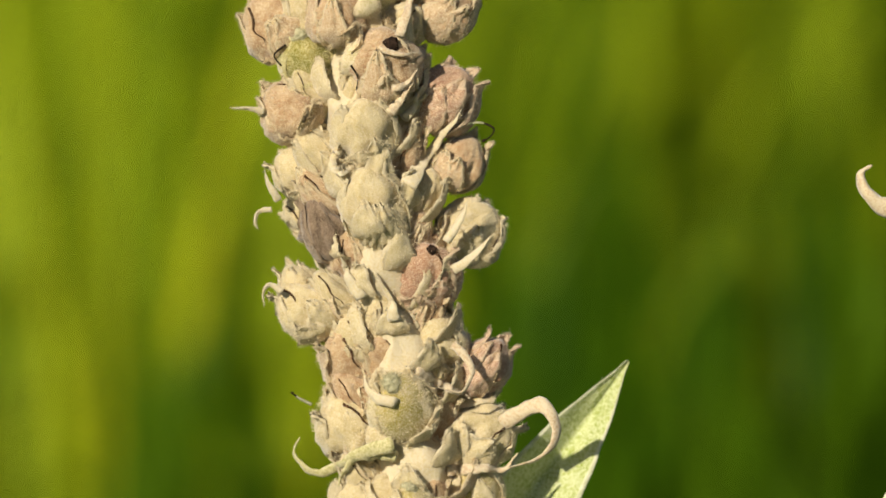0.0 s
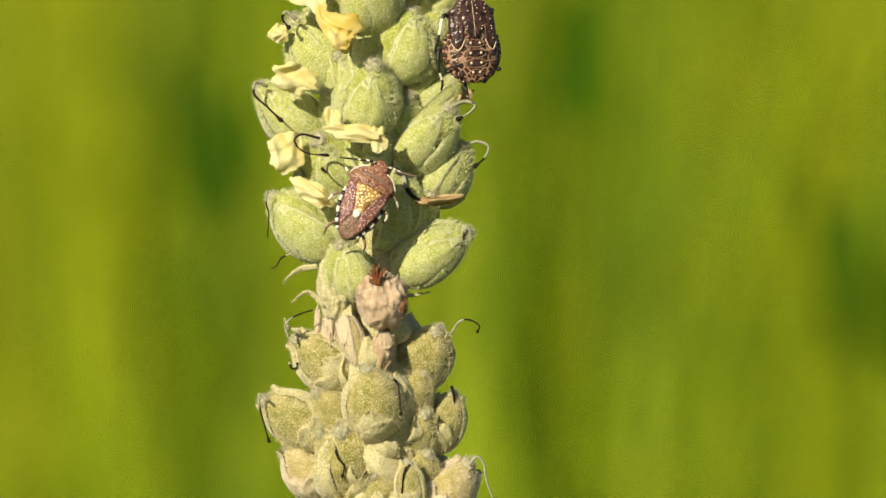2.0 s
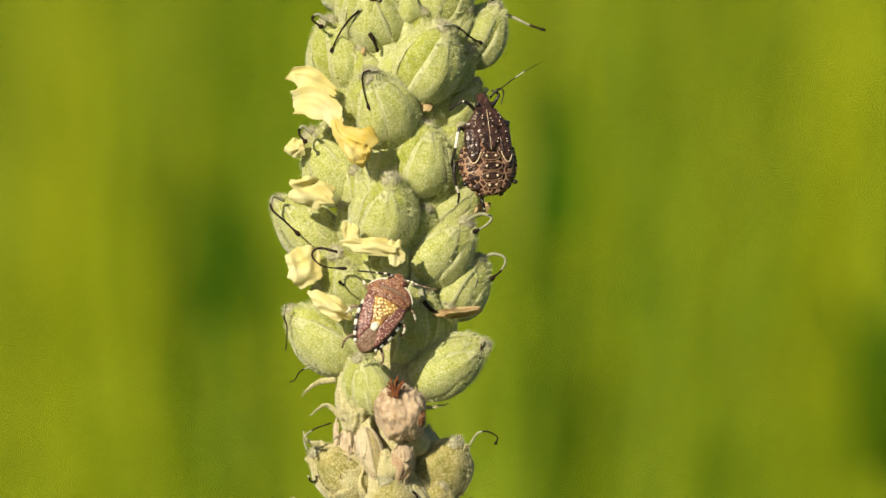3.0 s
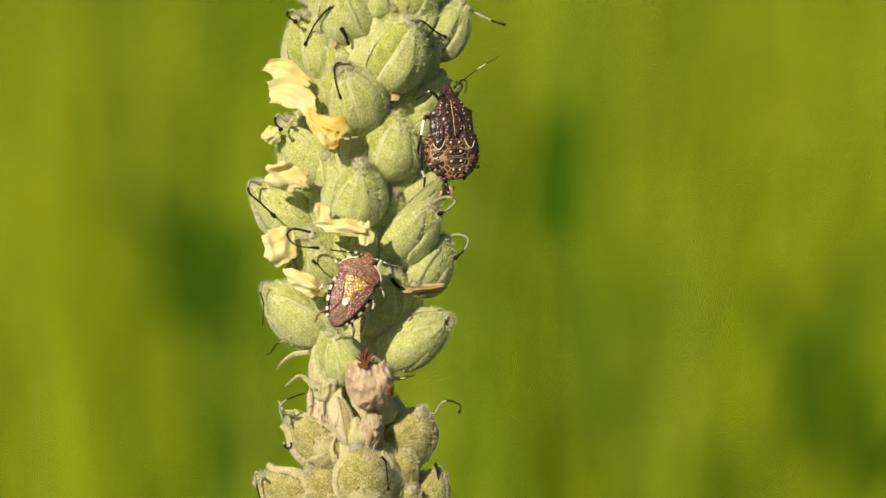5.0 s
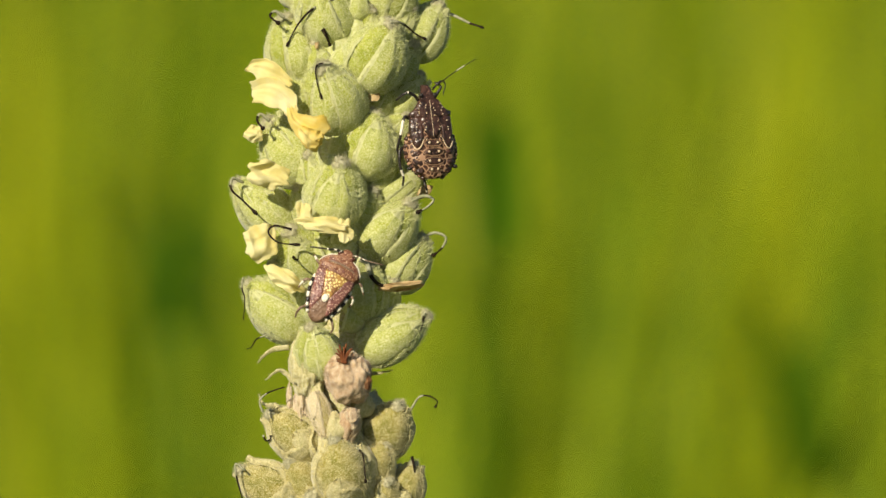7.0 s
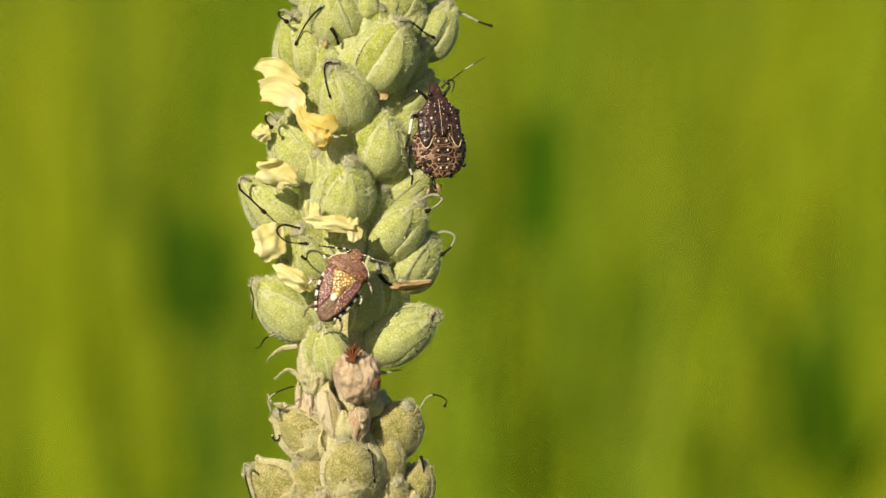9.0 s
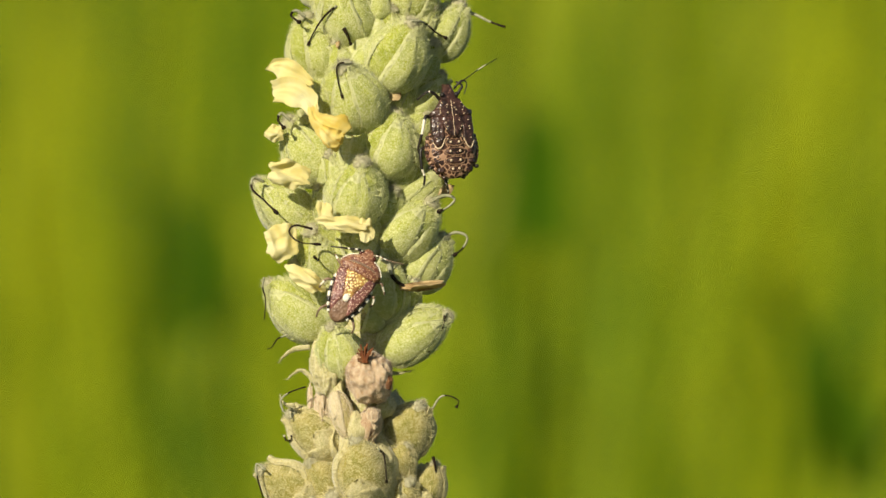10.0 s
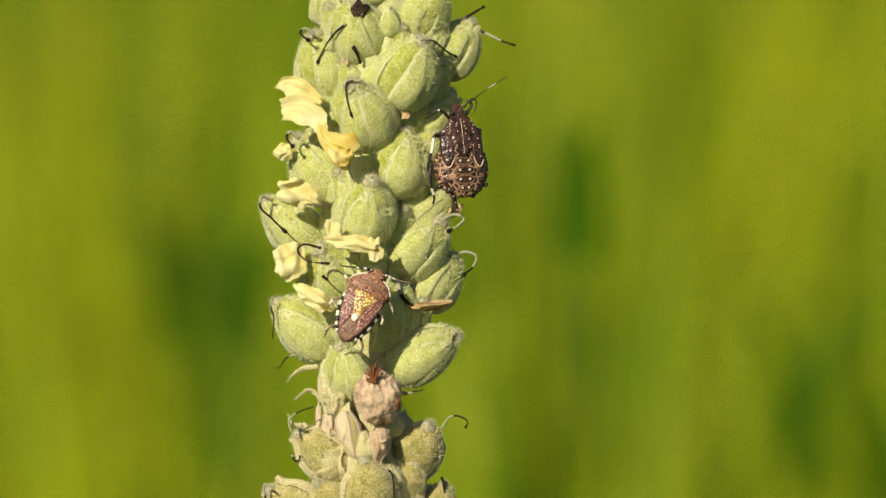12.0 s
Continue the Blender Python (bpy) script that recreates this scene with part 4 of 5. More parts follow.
leaf("leaf", "pointed felted bract leaf", lance(6.2, 0.9), -1.0, LEAF_MAT, (10, 2, -46), (20.5, 9, -36), (28.5, 11, -25.5), (35.6, 9, -15.2), hairs=5000)
leaf("leaf", "long leaf with a curled pale tip", lambda t: max(0.35, 7 * math.sin(math.pi * min(1, 0.1 + 0.95 * t)) ** 0.8), 0.3, LEAF_MAT, (11, 0, -90), (40, -2, -70), (68, -4, -44), (79, -4, -16), (77, -4, 0))
curl("tan", 2.1, -4, -4, (78.5, -8), (77, 1), (71, 4.6), (66.5, 6.4), (64.8, 9.4), (66.2, 11.2), flat=0.8)
for i, (h, a, size) in enumerate(((-180, 20, 90), (-260, 150, 120), (-330, 260, 140), (-430, 70, 170), (-520, 200, 190), (-640, 320, 220), (-760, 110, 250), (-880, 230, 280), (-980, 0, 300), (-1040, 130, 300))):
    c = Vector((axis_x(h), 0, h))
    d = Vector((math.cos(radians(a)), math.sin(radians(a)), 0))
    leaf("leaf", "", lance(size * 0.2), 0.2, LEAF_MAT, c, c + d * size * 0.4 + Vector((0, 0, size * 0.3)), c + d * size * 0.8 + Vector((0, 0, size * 0.35)), c + d * size * 1.1 + Vector((0, 0, size * 0.1)))


# ---- the two shield bugs ----
def shell(outline, dome, lift=0.0, rings=7, thick=0.35, rough=0.0, freq=2.0):
    """A domed plate over a closed outline of (x, z) in millimetres; dome gives the height towards the lens."""
    pts = [Vector((x, z)) for x, z in outline]
    mid = sum(pts, Vector((0, 0))) / len(pts)
    bm, rows = bmesh.new(), []

    def vert(p, down):
        y = -(dome(p.x, p.y) + lift - down)
        if rough:
            y += rough * noise.noise(Vector((p.x * freq, p.y * freq, lift)))
        return bm.verts.new(Vector((p.x, y, p.y)) * MM)
    rows.append([vert(mid + (p - mid) * 0.97, thick) for p in pts])
    for k in range(rings):
        s = 1 - k / rings
        edge = 0.12 if k == 0 else 0.0
        rows.append([vert(mid + (p - mid) * s, edge) for p in pts])
    for a, b in zip(rows, rows[1:]):
        for i in range(len(pts)):
            j = (i + 1) % len(pts)
            bm.faces.new((a[i], a[j], b[j], b[i]))
    c = vert(mid, 0)
    for i in range(len(pts)):
        bm.faces.new((rows[-1][i], rows[-1][(i + 1) % len(pts)], c))
    bm.faces.new(rows[0][::-1])
    return bm


def smooth_outline(points, steps=4):
    """A closed smooth outline through the points."""
    p = [Vector(q) for q in points]
    out, n = [], len(p)
    for i in range(n):
        a, b, c, d = p[i - 1], p[i], p[(i + 1) % n], p[(i + 2) % n]
        for k in range(steps):
            t = k / steps
            q = 0.5 * (2 * b + (c - a) * t + (2 * a - 5 * b + 4 * c - d) * t * t + (3 * b - a - 3 * c + d) * t ** 3)
            out.append((q.x, q.y))
    return out


def mirrored(half):
    """The whole outline from its right half, top to bottom."""
    return half + [(-x, z) for x, z in reversed(half) if abs(x) > 0.01]


def flip(points):
    return [(-x, z) for x, z in reversed(points)]


def blob(bm, x, y, z, rx, ry, rz, div=2):
    r = bmesh.ops.create_icosphere(bm, subdivisions=div, radius=1)
    for v in r["verts"]:
        v.co = Vector((x + v.co.x * rx, y + v.co.y * ry, z + v.co.z * rz)) * MM
    return bm


def limb(name, parent, mats, radius, bands, *line):
    """A jointed leg or feeler; bands are shares (from, to) that take the second, pale material."""
    bm = bmesh.new()
    tube(bm, [p * MM for p in spline(line, 7)], lambda t: radius * MM * (1.15 - 0.5 * t), 7, lambda t: 1 if any(a <= t < b for a, b in bands) else 0)
    return part(name, bm, mats, parent)


def speckled(name, a, b, spot, scale, amount, rough=0.35, spec=0.5, network=False):
    m, nodes, links, shader = material(name, rough, spec)
    base = mix_colour(nodes, links, ramp(nodes, links, noise_tex(nodes, links, scale * 0.35, 3), 0.38, 0.62), a, b)
    v = nodes.new("ShaderNodeTexVoronoi")
    v.inputs["Scale"].default_value = scale
    if network:
        v.feature = "DISTANCE_TO_EDGE"
    links.new(nodes.new("ShaderNodeTexCoord").outputs["Object"], v.inputs["Vector"])
    dots = ramp(nodes, links, v.outputs["Distance"], amount + 0.05, amount)
    links.new(mix_colour(nodes, links, dots, base, spot), shader.inputs["Base Color"])
    bump(nodes, links, shader, v.outputs["Distance"], 0.7, 0.00012)
    return m


ADULT_WING = speckled("bug_wing", (0.13, 0.047, 0.041), (0.25, 0.105, 0.084), (0.62, 0.42, 0.31), 3300, 0.30)
ADULT_SHIELD = speckled("bug_scutellum", (0.22, 0.10, 0.035), (0.46, 0.27, 0.07), (0.86, 0.68, 0.28), 2600, 0.40)
ADULT_NECK = speckled("bug_pronotum", (0.14, 0.045, 0.030), (0.30, 0.14, 0.07), (0.66, 0.45, 0.28), 3900, 0.24)
ADULT_TAIL = speckled("bug_membrane", (0.15, 0.085, 0.05), (0.26, 0.16, 0.10), (0.32, 0.2, 0.12), 2500, 0.15, 0.4, 0.4)
BUG_DARK = plain("bug_black", (0.012, 0.010, 0.008), (0.03, 0.022, 0.018), 2500, 0.35, 0.5)
BUG_PALE = plain("bug_ivory", (0.78, 0.72, 0.56), (0.86, 0.82, 0.70), 2500, 0.45, 0.4)
BUG_BROWN = plain("bug_leg_brown", (0.17, 0.11, 0.07), (0.30, 0.21, 0.14), 2500, 0.45, 0.4)
NYMPH_DARK = speckled("nymph_back", (0.024, 0.013, 0.010), (0.075, 0.036, 0.026), (0.24, 0.13, 0.09), 2300, 0.16, 0.30)
NYMPH_BELLY = speckled("nymph_abdomen", (0.026, 0.012, 0.008), (0.085, 0.038, 0.024), (0.38, 0.23, 0.14), 1300, 0.075, 0.36, 0.4, True)
NYMPH_PALE = plain("nymph_cream", (0.62, 0.46, 0.28), (0.72, 0.58, 0.40), 2500, 0.45, 0.4)
NYMPH_TAN = speckled("nymph_tan", (0.20, 0.115, 0.065), (0.32, 0.20, 0.12), (0.09, 0.045, 0.028), 2600, 0.2)
EYE_MAT = plain("bug_eye", (0.06, 0.015, 0.01), (0.10, 0.03, 0.02), 2500, 0.2, 0.6)


def adult_bug():
    bug = thing("shield_bug", PLANT @ Matrix.Translation(Vector((ADULT[0], -11.2, ADULT[1])) * MM) @ pose(0, 0, 0, -10, 27, 0),
                "purple-brown shield bug with chequered black and ivory edges on a capsule", "bug")

    def dome(x, z):
        return 1.55 * math.sqrt(max(0.0, 1 - (x / 3.5) ** 2)) * max(0.0, 1 - (z / 7.2) ** 2) ** 0.6
    hull = mirrored([(0.01, 5.6), (0.9, 5.3), (1.4, 4.3), (2.7, 3.1), (3.0, 2.3), (2.8, 1.0), (2.9, -0.6), (2.65, -2.2), (2.05, -3.8), (1.2, -5.1), (0.01, -5.7)])
    bm = shell(smooth_outline(hull, 3), lambda x, z: dome(x, z) * 0.55, -0.1, 5, 1.5)
    part("body", bm, BUG_BROWN, bug)
    head = mirrored([(0.01, 5.75), (0.55, 5.6), (0.85, 5.0), (1.15, 4.6), (0.95, 4.0), (0.01, 3.9)])
    part("head", shell(smooth_outline(head, 3), dome, 0.05, 4, 0.5, 0.12, 4), ADULT_NECK, bug)
    neck = mirrored([(0.01, 4.2), (1.2, 4.4), (2.1, 3.95), (2.85, 3.2), (3.15, 2.5), (2.75, 1.8), (1.5, 1.65), (0.01, 1.7)])
    part("pronotum", shell(smooth_outline(neck, 3), lambda x, z: dome(x, z) + 0.22 * math.exp(-((z - 2.6) / 0.35) ** 2), 0.14, 7, 0.5, 0.10, 3), ADULT_NECK, bug, "wine-brown pronotum with a glossy ridge")
    band = [Vector((x, -dome(x, z) - 0.2, z)) * MM for x, z in ((-2.7, 2.75), (-1.4, 3.1), (0, 3.2), (1.4, 3.1), (2.7, 2.75))]
    part("pronotum_band", tube(bmesh.new(), spline(band, 5), lambda t: 0.13 * MM * (0.4 + math.sin(math.pi * t)), 6), BUG_BROWN, bug, "dark glossy band")
    for side in (1, -1):
        rim = [Vector((side * x, -dome(x, z) - 0.05, z)) * MM for x, z in ((1.25, 4.35), (2.15, 3.95), (2.9, 3.2), (3.15, 2.6))]
        part("pronotum_edge", tube(bmesh.new(), spline(rim, 4), lambda t: 0.09 * MM, 6), BUG_PALE, bug, "pale pronotum edge")
    shield = mirrored([(0.01, 1.85), (1.75, 1.75), (1.55, 0.9), (0.95, -0.8), (0.62, -1.9), (0.45, -2.4), (0.01, -2.6)])
    sc = part("scutellum", shell(smooth_outline(shield, 3), dome, 0.15, 6, 0.5, 0.08, 4), ADULT_SHIELD, bug, "speckled ochre scutellum")
    spot = [(0.50 * math.cos(a), -2.1 + 0.62 * math.sin(a)) for a in (2 * math.pi * i / 16 for i in range(16))]
    part("scutellum_tip", shell(spot, dome, 0.26, 3, 0.3), BUG_PALE, sc, "ivory scutellum tip")
    wing = [(1.55, 1.7), (2.5, 1.8), (2.9, 1.2), (2.6, -0.4), (2.15, -2.3), (1.5, -4.2), (1.05, -4.35), (0.8, -3.2), (0.5, -2.1), (0.95, -0.6), (1.4, 0.8)]
    for side in (wing, flip(wing)):
        part("forewing", shell(smooth_outline(side, 3), dome, 0.12, 6, 0.4, 0.05, 4), ADULT_WING, bug)
    tail = mirrored([(0.01, -1.6), (0.6, -2.2), (1.1, -3.3), (1.3, -4.3), (1.0, -5.1), (0.55, -5.6), (0.01, -5.8)])
    part("wing_membrane", shell(smooth_outline(tail, 3), dome, 0.04, 5, 0.3, 0.04, 3), ADULT_TAIL, bug, "translucent brown wing membrane")
    edge = spline([(2.8, 0, 0.6), (2.85, 0, -0.6), (2.6, 0, -2.1), (2.05, 0, -3.6), (1.6, 0, -4.5), (1.15, 0, -5.2)], 4)
    for side in (1, -1):
        for k in range(0, len(edge) - 3, 2):
            a, b = edge[k], edge[k + 2]
            w = (b - a).normalized()
            nrm = Vector((-w.z, 0, w.x))
            q = [a - nrm * 0.21, a + nrm * 0.21, b + nrm * 0.21, b - nrm * 0.21]
            pale = (k // 2) % 2 == 0
            corners = [Vector((side * p.x, p.z)) for p in (q if side > 0 else q[::-1])]
            poly = [tuple(g.lerp(h, f)) for g, h in zip(corners, corners[1:] + corners[:1]) for f in (0.06, 0.5, 0.94)]
            part("edge_segment", shell(poly, lambda x, z: dome(x, z) * 0.72, -0.02, 2, 0.3), BUG_PALE if pale else BUG_DARK, bug, "ivory edge segment" if pale else "black edge segment")
    for side in (1, -1):
        part("eye", blob(bmesh.new(), side * 1.05, -1.0, 4.75, 0.32, 0.3, 0.32), EYE_MAT, bug)
    bands = [(0.12, 0.2), (0.32, 0.4), (0.52, 0.6)]
    limb("feeler", bug, [BUG_DARK, BUG_PALE], 0.16, [(0.14, 0.22), (0.36, 0.44), (0.58, 0.66)], (-0.7, -0.9, 5.0), (-1.5, -1.4, 4.9), (-3.0, -1.6, 4.3), (-5.2, -1.5, 3.5))
    limb("feeler", bug, [BUG_BROWN, BUG_PALE], 0.10, bands, (0.7, -0.9, 5.2), (1.6, -1.2, 5.4), (2.8, -1.4, 5.4), (5.2, -1.6, 5.9))
    limb("leg", bug, [BUG_BROWN, BUG_PALE], 0.2, [(0.45, 0.8)], (2.6, 0.3, -0.2), (3.3, -0.2, 0.0), (3.7, 0.1, -0.6), (3.6, 0.8, -1.3))
    limb("leg", bug, [BUG_BROWN, BUG_PALE], 0.2, [(0.5, 0.8)], (2.3, 0.3, 2.0), (3.4, -0.3, 2.2), (4.1, 0.1, 1.7), (4.6, 0.8, 1.2))
    limb("leg", bug, [BUG_BROWN, BUG_PALE], 0.2, [(0.5, 0.8)], (-2.3, 0.3, 2.0), (-3.2, -0.2, 2.3), (-3.8, 0.2, 2.8), (-4.2, 0.9, 3.2))
    limb("leg", bug, [BUG_BROWN, BUG_PALE], 0.2, [(0.5, 0.8)], (-2.4, 0.3, -0.4), (-3.6, -0.1, -0.6), (-4.0, 0.3, -1.4), (-4.1, 1.0, -2.0))
    limb("leg", bug, [BUG_BROWN, BUG_PALE], 0.2, [], (-1.6, 0.5, -3.6), (-2.5, 0.1, -4.6), (-2.7, 0.4, -5.4), (-2.6, 1.2, -6.0))
    limb("leg", bug, [BUG_BROWN, BUG_PALE], 0.2, [], (1.6, 0.5, -3.6), (2.5, 0.3, -4.6), (2.9, 0.7, -5.2), (2.9, 1.6, -5.7))


ADULT = (-7.21, 108.09)
adult_bug()


def nymph_bug():
    bug = thing("shield_bug_nymph", PLANT @ Matrix.Translation(Vector((NYMPH[0], -5.2, NYMPH[1])) * MM) @ pose(0, 0, 0, -4, -3, 18) @ Matrix.Diagonal((0.95, 1.02, 1.0, 1)),
                "dark brown mottled shield bug nymph with banded legs", "bug")

    def dome(x, z):
        return 2.1 * math.sqrt(max(0.0, 1 - (x / 4.3) ** 2)) * max(0.0, 1 - ((z + 1.5) / 8.6) ** 2) ** 0.6
    belly_line = mirrored([(0.01, 1.6), (2.0, 1.4), (3.2, 0.4), (3.65, -1.2), (3.8, -2.6), (3.45, -4.0), (2.5, -5.3), (1.3, -6.3), (0.01, -6.6)])
    part("abdomen", shell(smooth_outline(belly_line, 4), dome, 0.0, 8, 1.9, 0.22, 2.2), NYMPH_BELLY, bug, "mottled tan-brown rounded abdomen")
    head = mirrored([(0.01, 7.0), (0.5, 7.0), (0.75, 6.3), (0.95, 5.7), (1.2, 5.3), (1.05, 4.6), (0.01, 4.5)])
    part("head", shell(smooth_outline(head, 3), dome, 0.1, 4, 0.9, 0.16, 3), NYMPH_DARK, bug)
    neck = mirrored([(0.01, 4.9), (1.25, 4.85), (1.7, 4.4), (2.35, 3.5), (3.2, 2.85), (3.15, 2.3), (1.4, 2.2), (0.01, 2.1)])
    part("pronotum", shell(smooth_outline(neck, 3), dome, 0.3, 6, 0.9, 0.2, 2.5), NYMPH_DARK, bug)
    middle = mirrored([(0.01, 2.3), (1.3, 2.4), (1.7, 1.6), (1.2, 0.3), (0.6, -0.7), (0.01, -0.9)])
    part("scutellum", shell(smooth_outline(middle, 3), dome, 0.34, 6, 0.7, 0.16, 3), NYMPH_DARK, bug)
    pad = [(1.25, 2.3), (3.05, 2.4), (3.25, 1.5), (3.35, 0.2), (3.1, -1.3), (2.6, -2.1), (2.0, -1.8), (1.5, -0.7), (1.5, 0.8)]
    for side in (pad, flip(pad)):
        part("wing_pad", shell(smooth_outline(side, 3), dome, 0.28, 6, 0.7, 0.14, 2.5), NYMPH_DARK, bug)
    for side in (1, -1):
        line = [Vector((side * x, -dome(x, z) - 0.25, z)) * MM for x, z in ((3.25, -1.3), (2.65, -2.3), (2.0, -2.0), (1.45, -0.9))]
        bm = tube(bmesh.new(), spline(line, 5), lambda t: 0.12 * MM * (1 - 0.5 * abs(2 * t - 1)), 6)
        part("pad_edge", bm, NYMPH_PALE, bug, "cream rim of the wing pad")
    line = [Vector((0.0, -dome(0, z) - 0.42, z)) * MM for z in (4.6, 3.4, 2.2, 1.0, -0.6)]
    part("midline", tube(bmesh.new(), spline(line, 4), lambda t: 0.04 * MM, 6), NYMPH_PALE, bug, "pale midline")
    for z, w, h in ((-1.5, 1.3, 0.75), (-2.8, 1.5, 0.85), (-4.1, 1.45, 0.85), (-5.3, 1.0, 0.6)):
        plate = smooth_outline([(w * math.cos(a), z + h * 0.62 * math.sin(a)) for a in (2 * math.pi * i / 10 for i in range(10))], 2)
        p = part("back_plate", shell(plate, dome, 0.14, 4, 0.5, 0.1, 4), NYMPH_DARK, bug, "dark glossy back plate")
        rim = [Vector((x * 1.08, -dome(x, q) - 0.08, z + (q - z) * 1.1)) * MM for x, q in plate[::2]]
        part("plate_rim", tube(bmesh.new(), rim + rim[:1], lambda t: 0.09 * MM, 5), NYMPH_TAN, p)
        for side in (1, -1):
            part("dot", blob(bmesh.new(), side * w * 0.5, -dome(w * 0.5, z) - 0.22, z + 0.05, 0.2, 0.12, 0.2), NYMPH_PALE, p)
    rnd = random.Random(3)
    for z in (4.1, 3.6, 3.0, 2.6, 1.5, 0.8, 0.2, -0.9):
        for side in (1, -1):
            for x in ((0.6, 1.7) if z > 2.2 else (1.0, 2.5)):
                x += rnd.uniform(-0.25, 0.25)
                zz = z + rnd.uniform(-0.2, 0.2)
                part("dot", blob(bmesh.new(), side * x, -dome(x, zz) - 0.36, zz, 0.11, 0.09, 0.12, 1), NYMPH_PALE, bug)
    edge = spline([(3.6, 0, -0.6), (3.85, 0, -2.2), (3.65, 0, -3.7), (2.8, 0, -5.1), (1.5, 0, -6.3)], 3)
    for side in (1, -1):
        for k, q in enumerate(edge):
            bm = blob(bmesh.new(), side * q.x, -0.55, q.z, 0.42, 0.4, 0.36)
            part("edge_knob", bm, NYMPH_DARK if k % 2 == 0 else NYMPH_BELLY, bug)
    for side, h in ((1, 3.4), (1, -4.9), (-1, -4.9)):
        part("spine", blob(bmesh.new(), side * (3.2 if h > 0 else 3.6), -0.8, h - 0.5 if h > 0 else h, 0.4, 0.4, 0.3), BUG_DARK, bug)
    for x, z, side in ((2.6, -2.9, 1), (2.7, -4.2, 1), (2.2, -5.4, 1), (2.6, -2.9, -1), (2.7, -4.2, -1), (2.2, -5.4, -1)):
        spot = smooth_outline([(side * (x + 0.62 * math.cos(a)), z + 0.42 * math.sin(a)) for a in (side * 2 * math.pi * i / 8 for i in range(8))], 2)
        part("side_spot", shell(spot, dome, 0.10, 3, 0.4, 0.1, 4), NYMPH_DARK, bug)
    for side in (1, -1):
        part("eye", blob(bmesh.new(), side * 1.1, -1.3, 5.4, 0.36, 0.34, 0.36), BUG_DARK, bug)
    mats = [BUG_DARK, BUG_PALE]
    limb("feeler", bug, mats, 0.085, [(0.66, 0.80)], (0.8, -1.2, 6.4), (1.9, -1.4, 7.0), (3.4, -1.2, 7.9), (5.5, -1.0, 9.1), (8.1, -0.8, 10.3))
    limb("feeler", bug, mats, 0.12, [], (0.9, -1.0, 6.2), (2.0, -1.4, 7.3), (2.9, -1.2, 6.9), (2.5, -0.9, 5.4))
    limb("leg", bug, mats, 0.24, [(0.55, 0.6)], (-1.0, -0.2, 4.6), (-2.2, -0.9, 5.6), (-3.3, -1.0, 5.9), (-4.6, 0.2, 5.0))
    limb("leg", bug, mats, 0.22, [], (1.0, -0.2, 4.6), (1.7, -0.9, 5.8), (2.2, -1.0, 6.6), (1.4, -0.6, 7.3))
    limb("leg", bug, mats, 0.26, [(0.30, 0.52)], (-2.6, 0.0, 2.2), (-3.8, -0.8, 2.4), (-4.4, -0.6, 0.3), (-4.9, 0.2, -1.8), (-4.6, 0.8, -2.6))
    limb("leg", bug, mats, 0.24, [(0.55, 0.7)], (-3.0, 0.4, -1.8), (-4.7, -0.4, -2.2), (-4.8, -0.2, -4.4), (-4.2, 0.4, -6.0), (-4.3, 0.8, -7.2))
    limb("leg", bug, mats, 0.24, [], (2.6, 0.4, 2.2), (3.4, 0.2, 3.0), (3.6, 1.2, 2.2), (3.2, 2.2, 1.4))
    limb("leg", bug, mats, 0.22, [(0.6, 0.75)], (-1.0, 0.6, -6.2), (-0.9, 0.2, -7.4), (-0.6, 0.6, -8.0), (-0.4, 1.2, -8.4))


NYMPH = (6.55, 129.98)
nymph_bug()

# ---- meadow behind ----
def blade_material(name, a, b, c, spec=0.3):
    m, nodes, links, shader = material(name, 0.5, spec)
    g = nodes.new("ShaderNodeNewGeometry")
    n = noise_tex(nodes, links, 6.0, 2)
    colour = mix_colour(nodes, links, g.outputs["Random Per Island"], a, b)
    colour = mix_colour(nodes, links, ramp(nodes, links, n, 0.45, 0.75), colour, c)
    links.new(colour, shader.inputs["Base Color"])
    t = nodes.new("ShaderNodeBsdfTranslucent")
    links.new(colour, t.inputs[0])
    mx = nodes.new("ShaderNodeMixShader")
    mx.inputs[0].default_value = 0.4
    links.new(shader.outputs[0], mx.inputs[1])
    links.new(t.outputs[0], mx.inputs[2])
    links.new(mx.outputs[0], nodes["Material Output"].inputs[0])
    return m


GRASS = [blade_material("meadow_grass", (0.14, 0.25, 0.005), (0.315, 0.42, 0.008), (0.445, 0.50, 0.012)),
         blade_material("meadow_grass_yellow", (0.30, 0.38, 0.007), (0.52, 0.56, 0.010), (0.575, 0.57, 0.014)),
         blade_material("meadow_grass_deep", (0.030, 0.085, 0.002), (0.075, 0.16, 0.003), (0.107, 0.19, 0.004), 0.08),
         blade_material("meadow_grass_fresh", (0.20, 0.31, 0.006), (0.36, 0.475, 0.010), (0.47, 0.56, 0.014))]


